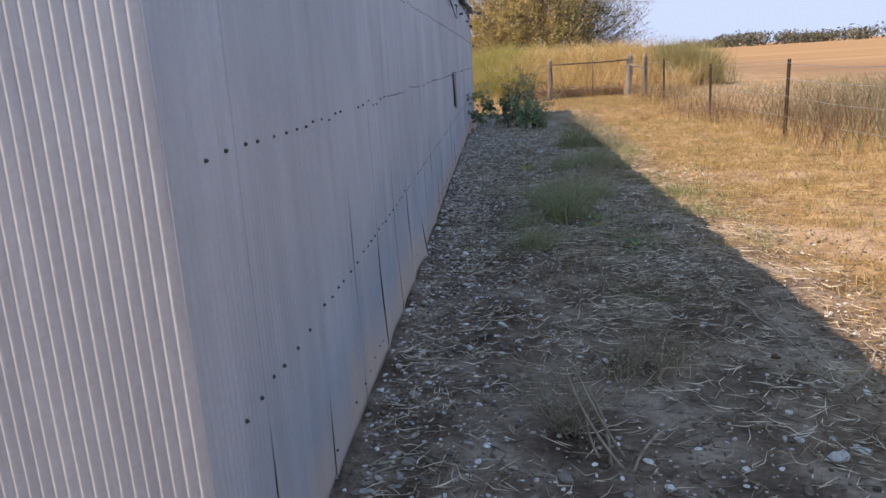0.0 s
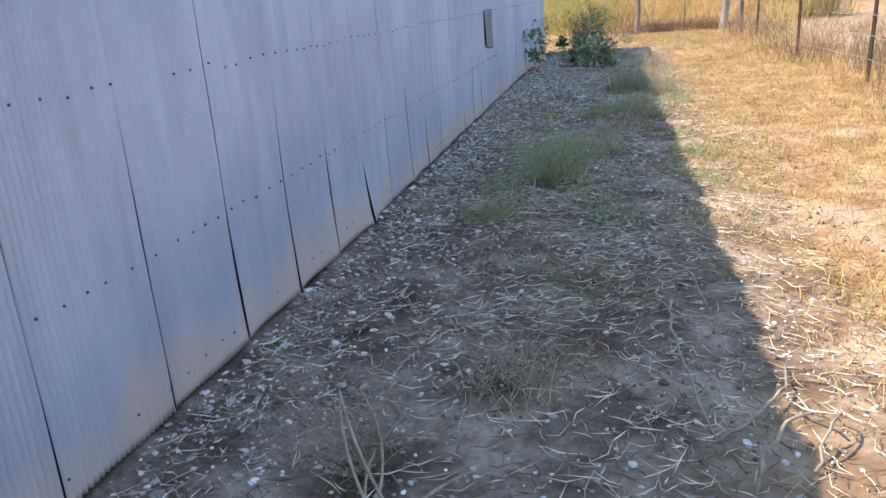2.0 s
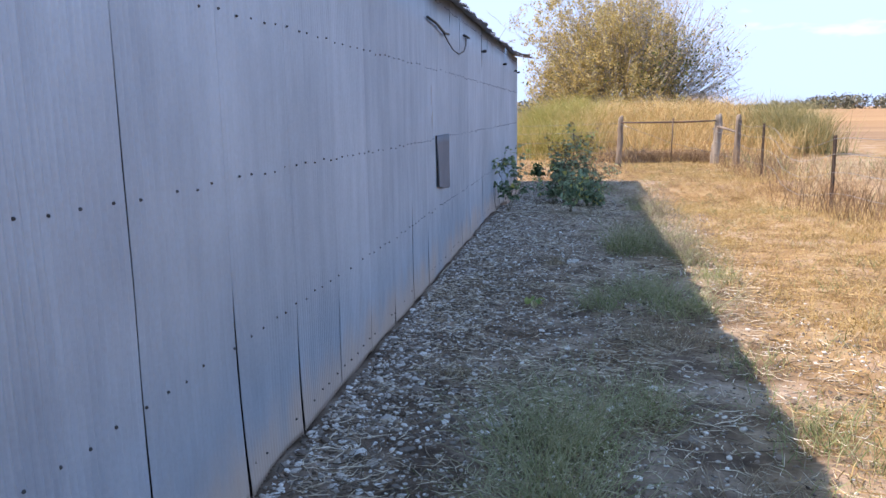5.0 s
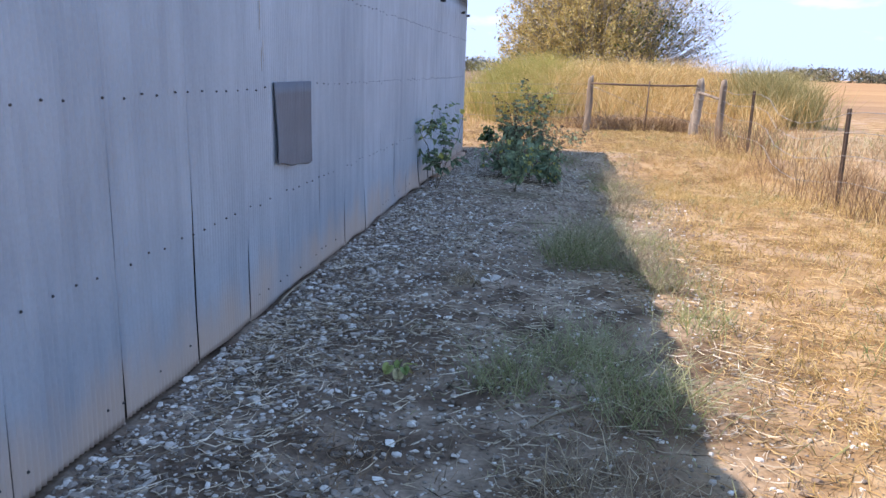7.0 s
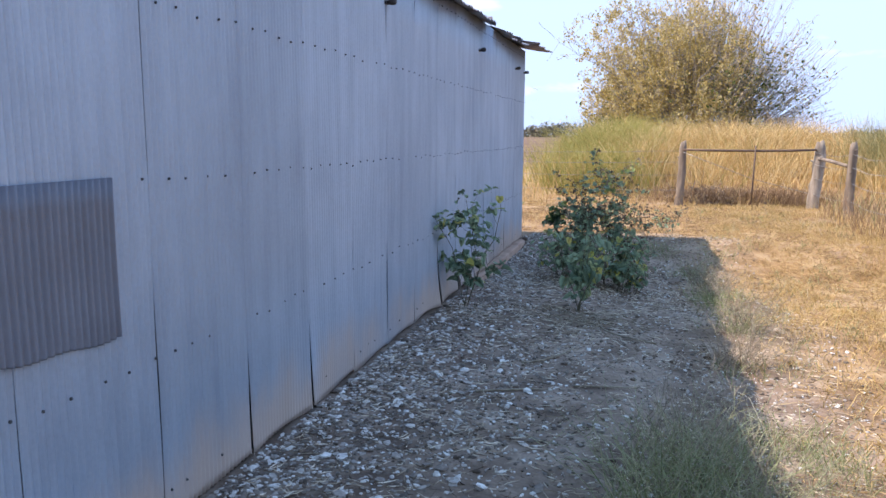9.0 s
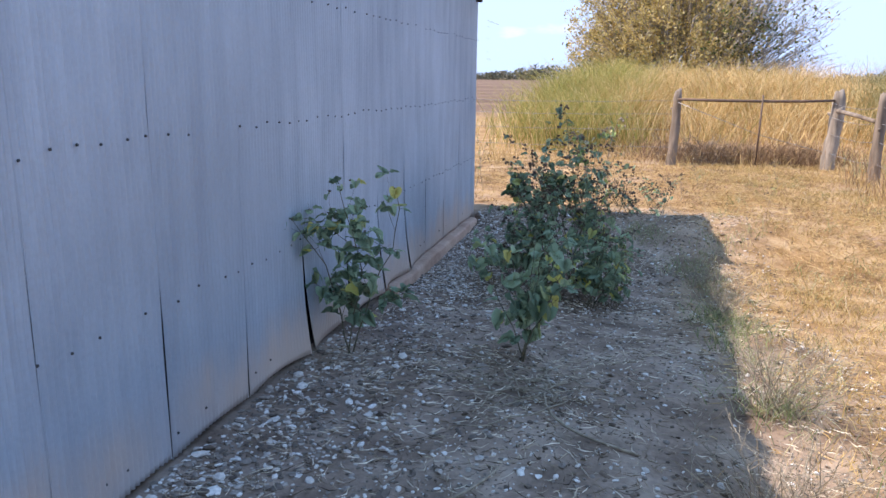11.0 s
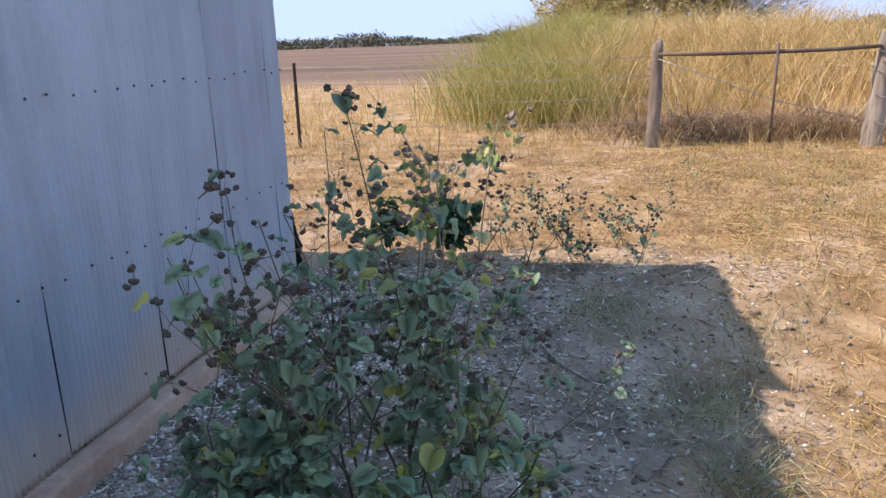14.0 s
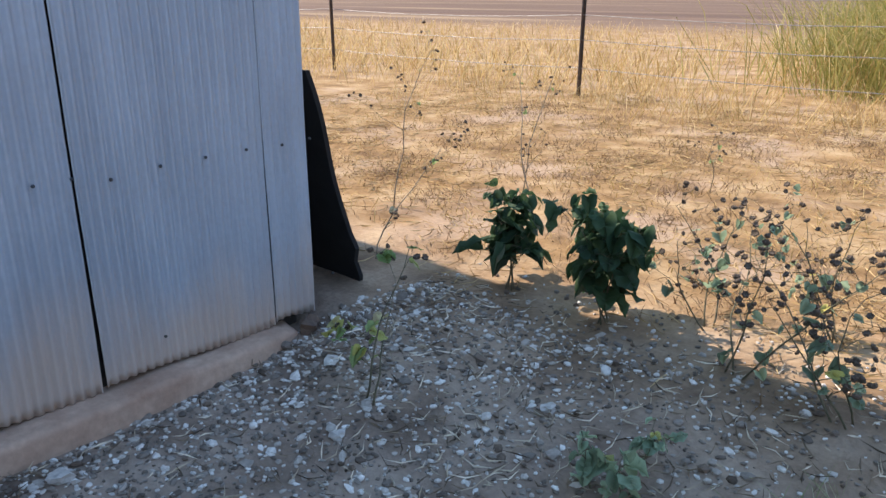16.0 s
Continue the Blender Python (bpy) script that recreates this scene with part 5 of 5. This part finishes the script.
P = spread(60000, 0.35, 2.3, 0.3, 9.0, lambda x, y: patches(x, y, 2.4, 5) ** 4 * np.exp(-((x - 1.2) / 0.8) ** 2))
field_blades("weed_clump", P, 0.07, 1.6, 0.003, M_RUSSET, "low russet dead weeds on the shaded soil", "weeds")
P = spread(40000, 0.5, 2.2, 1.5, 9.0, lambda x, y: patches(x, y, 2.0, 9) ** 5 * np.exp(-((x - 1.35) / 0.6) ** 2))
field_blades("weed_clump", P, 0.06, 1.7, 0.003, M_GREEN, "thin creeping green weeds on the shaded soil", "weeds")
P = spread(60000, -2.5, 4.6, 18.5, 23.2, lambda x, y: smooth((y - 18.5) / 0.6) * (0.05 + 0.95 * patches(x, y, 2.9, 6) ** 2.5))
field_blades("weed_clump", P, 0.08, 1.4, 0.004, M_RUSSET, "low russet dead weeds in the sunny straw behind the barn", "weeds")
P = spread(30000, 2.4, 4.8, -0.5, 19.0, lambda x, y: 0.05 + 0.95 * patches(x, y, 2.7, 8) ** 3)
field_blades("weed_clump", P, 0.06, 1.5, 0.004, M_RUSSET, "low russet dead weeds scattered over the sunny yard", "weeds")
P = np.c_[NR.normal(3.5, 0.9, 5500), NR.normal(24.6, 0.35, 5500)]
field_blades("weed_clump", P, 0.45, 0.9, 0.008, M_RUSSET, "russet-brown dead weeds under the gate", "weeds")
P = spread(9000, 4.4, 6.0, 8.0, 22.0, lambda x, y: patches(x, y, 1.9, 3) ** 3)
field_blades("weed_clump", P, 0.75, 0.5, 0.006, M_RUSSET, "russet-brown dead weeds along the fence", "weeds")
P = np.c_[NR.normal(7.6, 0.55, 5000), NR.normal(28.0, 0.6, 5000)]
field_blades("weed_clump", P, 1.55, 0.5, 0.012, M_BRUSHGREEN, "tall yellow-green weed clump by the fence corner", "weeds")


# ---- far things ----
def far_tree(x, y, h, rad):
    rnd = random.Random(77)
    e = empty("tree", pose(x, y, float(gz(x, y))), "wide many-stemmed tree with thinning yellow-brown autumn leaves", "tree")
    runs, tips = [], []

    def grow(p, d, L, r, depth):
        pts, rr = branch(rnd, p, d, L, r, 5, 0.16, 0.03)
        runs.append((pts, rr))
        if depth == 0:
            tips.extend(pts[2:])
            return
        for _ in range(rnd.choice((3, 4)) if depth > 1 else 4):
            i = rnd.randint(2, 5)
            dd = (pts[i] - pts[i - 1]).normalized()
            side = Vector((rnd.gauss(0, 1), rnd.gauss(0, 1), rnd.gauss(0.15, 0.5))).normalized()
            grow(pts[i], dd * 0.75 + side * 0.75, L * rnd.uniform(0.5, 0.68), rr[i] * 0.6, depth - 1)

    for k in range(8):
        a = 2 * math.pi * k / 8 + rnd.uniform(-0.3, 0.3)
        out = rnd.uniform(0.25, 1.1)
        grow((0.5 * math.cos(a), 0.5 * math.sin(a), 0), (math.cos(a) * out, math.sin(a) * out, 1.0), h * rnd.uniform(0.45, 0.6), 0.17, 3)
    # fine outer twigs in uneven lobes that round the crown into a ragged dome
    for _ in range(2100):
        a, u = rnd.uniform(0, 2 * math.pi), rnd.uniform(0.0, 1.0) ** 0.9
        q = math.sqrt(1 - u * u)
        lobe = 0.93 + 0.09 * math.sin(3 * a + 5 * u) + 0.07 * math.sin(7 * a - 9 * u + 1)
        end = Vector((rad * q * math.cos(a), rad * q * math.sin(a), 0.6 + (h - 0.9) * u)) * lobe * rnd.choice((0.6, 0.78, 0.88, 0.95, 1.0))
        start = Vector((end.x * 0.6, end.y * 0.6, max(0.5, end.z * 0.55)))
        tp = branch(rnd, start, end - start, (end - start).length, 0.02, 6, 0.12, 0.03)
        runs.append(tp)
        tips.extend(tp[0][2:])
    part("trunk", tubes_mesh("trunk", [r for r in runs if r[1][0] > 0.03], 6), M_BARK, e)
    thin = [(p, [max(q, 0.011) for q in r]) for p, r in runs if r[0] <= 0.03]
    tagged(part("twig", tubes_mesh("twig", thin, 3), M_BARK, e), kind="stuff")
    T = np.array([t[:] for t in tips])
    inside = (T[:, 0] / rad) ** 2 + (T[:, 1] / rad) ** 2 + ((T[:, 2] - 1.0) / (h - 0.6)) ** 2 < 1.25
    T = T[inside & (T[:, 2] > 0.3)]
    for name, mat, n, keep, size in (("crown", M_CROWN, 190000, lambda q: np.clip(1.05 - 0.24 * np.clip(q[:, 0] + 0.3, 0, 9) - 0.12 * np.clip(q[:, 2] - 6, 0, 9), 0.06, 1), 0.085), ("green_crown", M_CROWNGREEN, 30000, lambda q: np.clip(np.exp(-((q[:, 0] - 2.8) / 2.2) ** 2 - ((q[:, 2] - 4.2) / 1.6) ** 2) + 0.5 * np.exp(-((q[:, 0] + 5.5) / 1.4) ** 2 - ((q[:, 2] - 2.2) / 1.6) ** 2) + 0.06, 0, 1), 0.11)):
        c = T[NR.integers(0, len(T), n)]
        clump = np.sin(1.9 * c[:, 0] + 1.1 * c[:, 2]) * np.sin(2.1 * c[:, 2] - 0.8 * c[:, 1]) + 0.6 * np.sin(4.3 * c[:, 0] - 3.1 * c[:, 2] + c[:, 1])
        c = c[NR.uniform(0, 1, len(c)) < keep(c) * np.clip(0.62 + 0.5 * clump, 0.18, 1)]
        c = c + NR.normal(0, 0.13, c.shape)
        a, b = NR.normal(0, 1, c.shape), NR.normal(0, 1, c.shape)
        a /= np.linalg.norm(a, axis=1)[:, None]
        b /= np.linalg.norm(b, axis=1)[:, None]
        s = size * NR.uniform(0.6, 1.3, (len(c), 1))
        V = np.stack([c - a * s, c + b * s * 0.55, c + a * s, c - b * s * 0.55], 1).reshape(-1, 3)
        o = np.arange(len(c))[:, None] * 4
        F = np.vstack([o + [0, 1, 2], o + [0, 2, 3]])
        # both halves of a leaf spray stay next to each other
        part(name, np_mesh(name, V, F), mat, e)


far_tree(4.3, 57.0, 11.6, 8.2)


def tree_line():
    """The far wood along the horizon, as many clumps of leaf sprays."""
    Vs, Fs, off = [], [], 0
    for k in range(900):
        a = NR.uniform(-1.1, 1.2)
        d = NR.uniform(420, 520)
        c = np.array([d * math.sin(a), d * math.cos(a), 0])
        h, w = NR.uniform(5.5, 9.5) * (0.8 + 0.45 * math.sin(a * 9) * math.sin(a * 23)), NR.uniform(4, 9)
        m = 110
        p = NR.normal(0, 1, (m, 3)) * [w * 0.5, w * 0.5, h * 0.26] + c + [0, 0, h * 0.5]
        p[:, 2] = np.clip(p[:, 2], 0.2, h * NR.uniform(0.75, 1.0, m))
        s = NR.uniform(0.25, 0.7, (m, 1))
        u, v = NR.normal(0, 1, (m, 3)), NR.normal(0, 1, (m, 3))
        Vs.append(np.stack([p - u * s, p + v * s, p + u * s], 1).reshape(-1, 3))
        Fs.append(np.arange(m * 3).reshape(-1, 3) + off)
        off += m * 3
    stuff("tree_line", np_mesh("tree_line", np.vstack(Vs), np.vstack(Fs)), M_TREELINE, "distant low dark wood along the horizon", "trees")


tree_line()
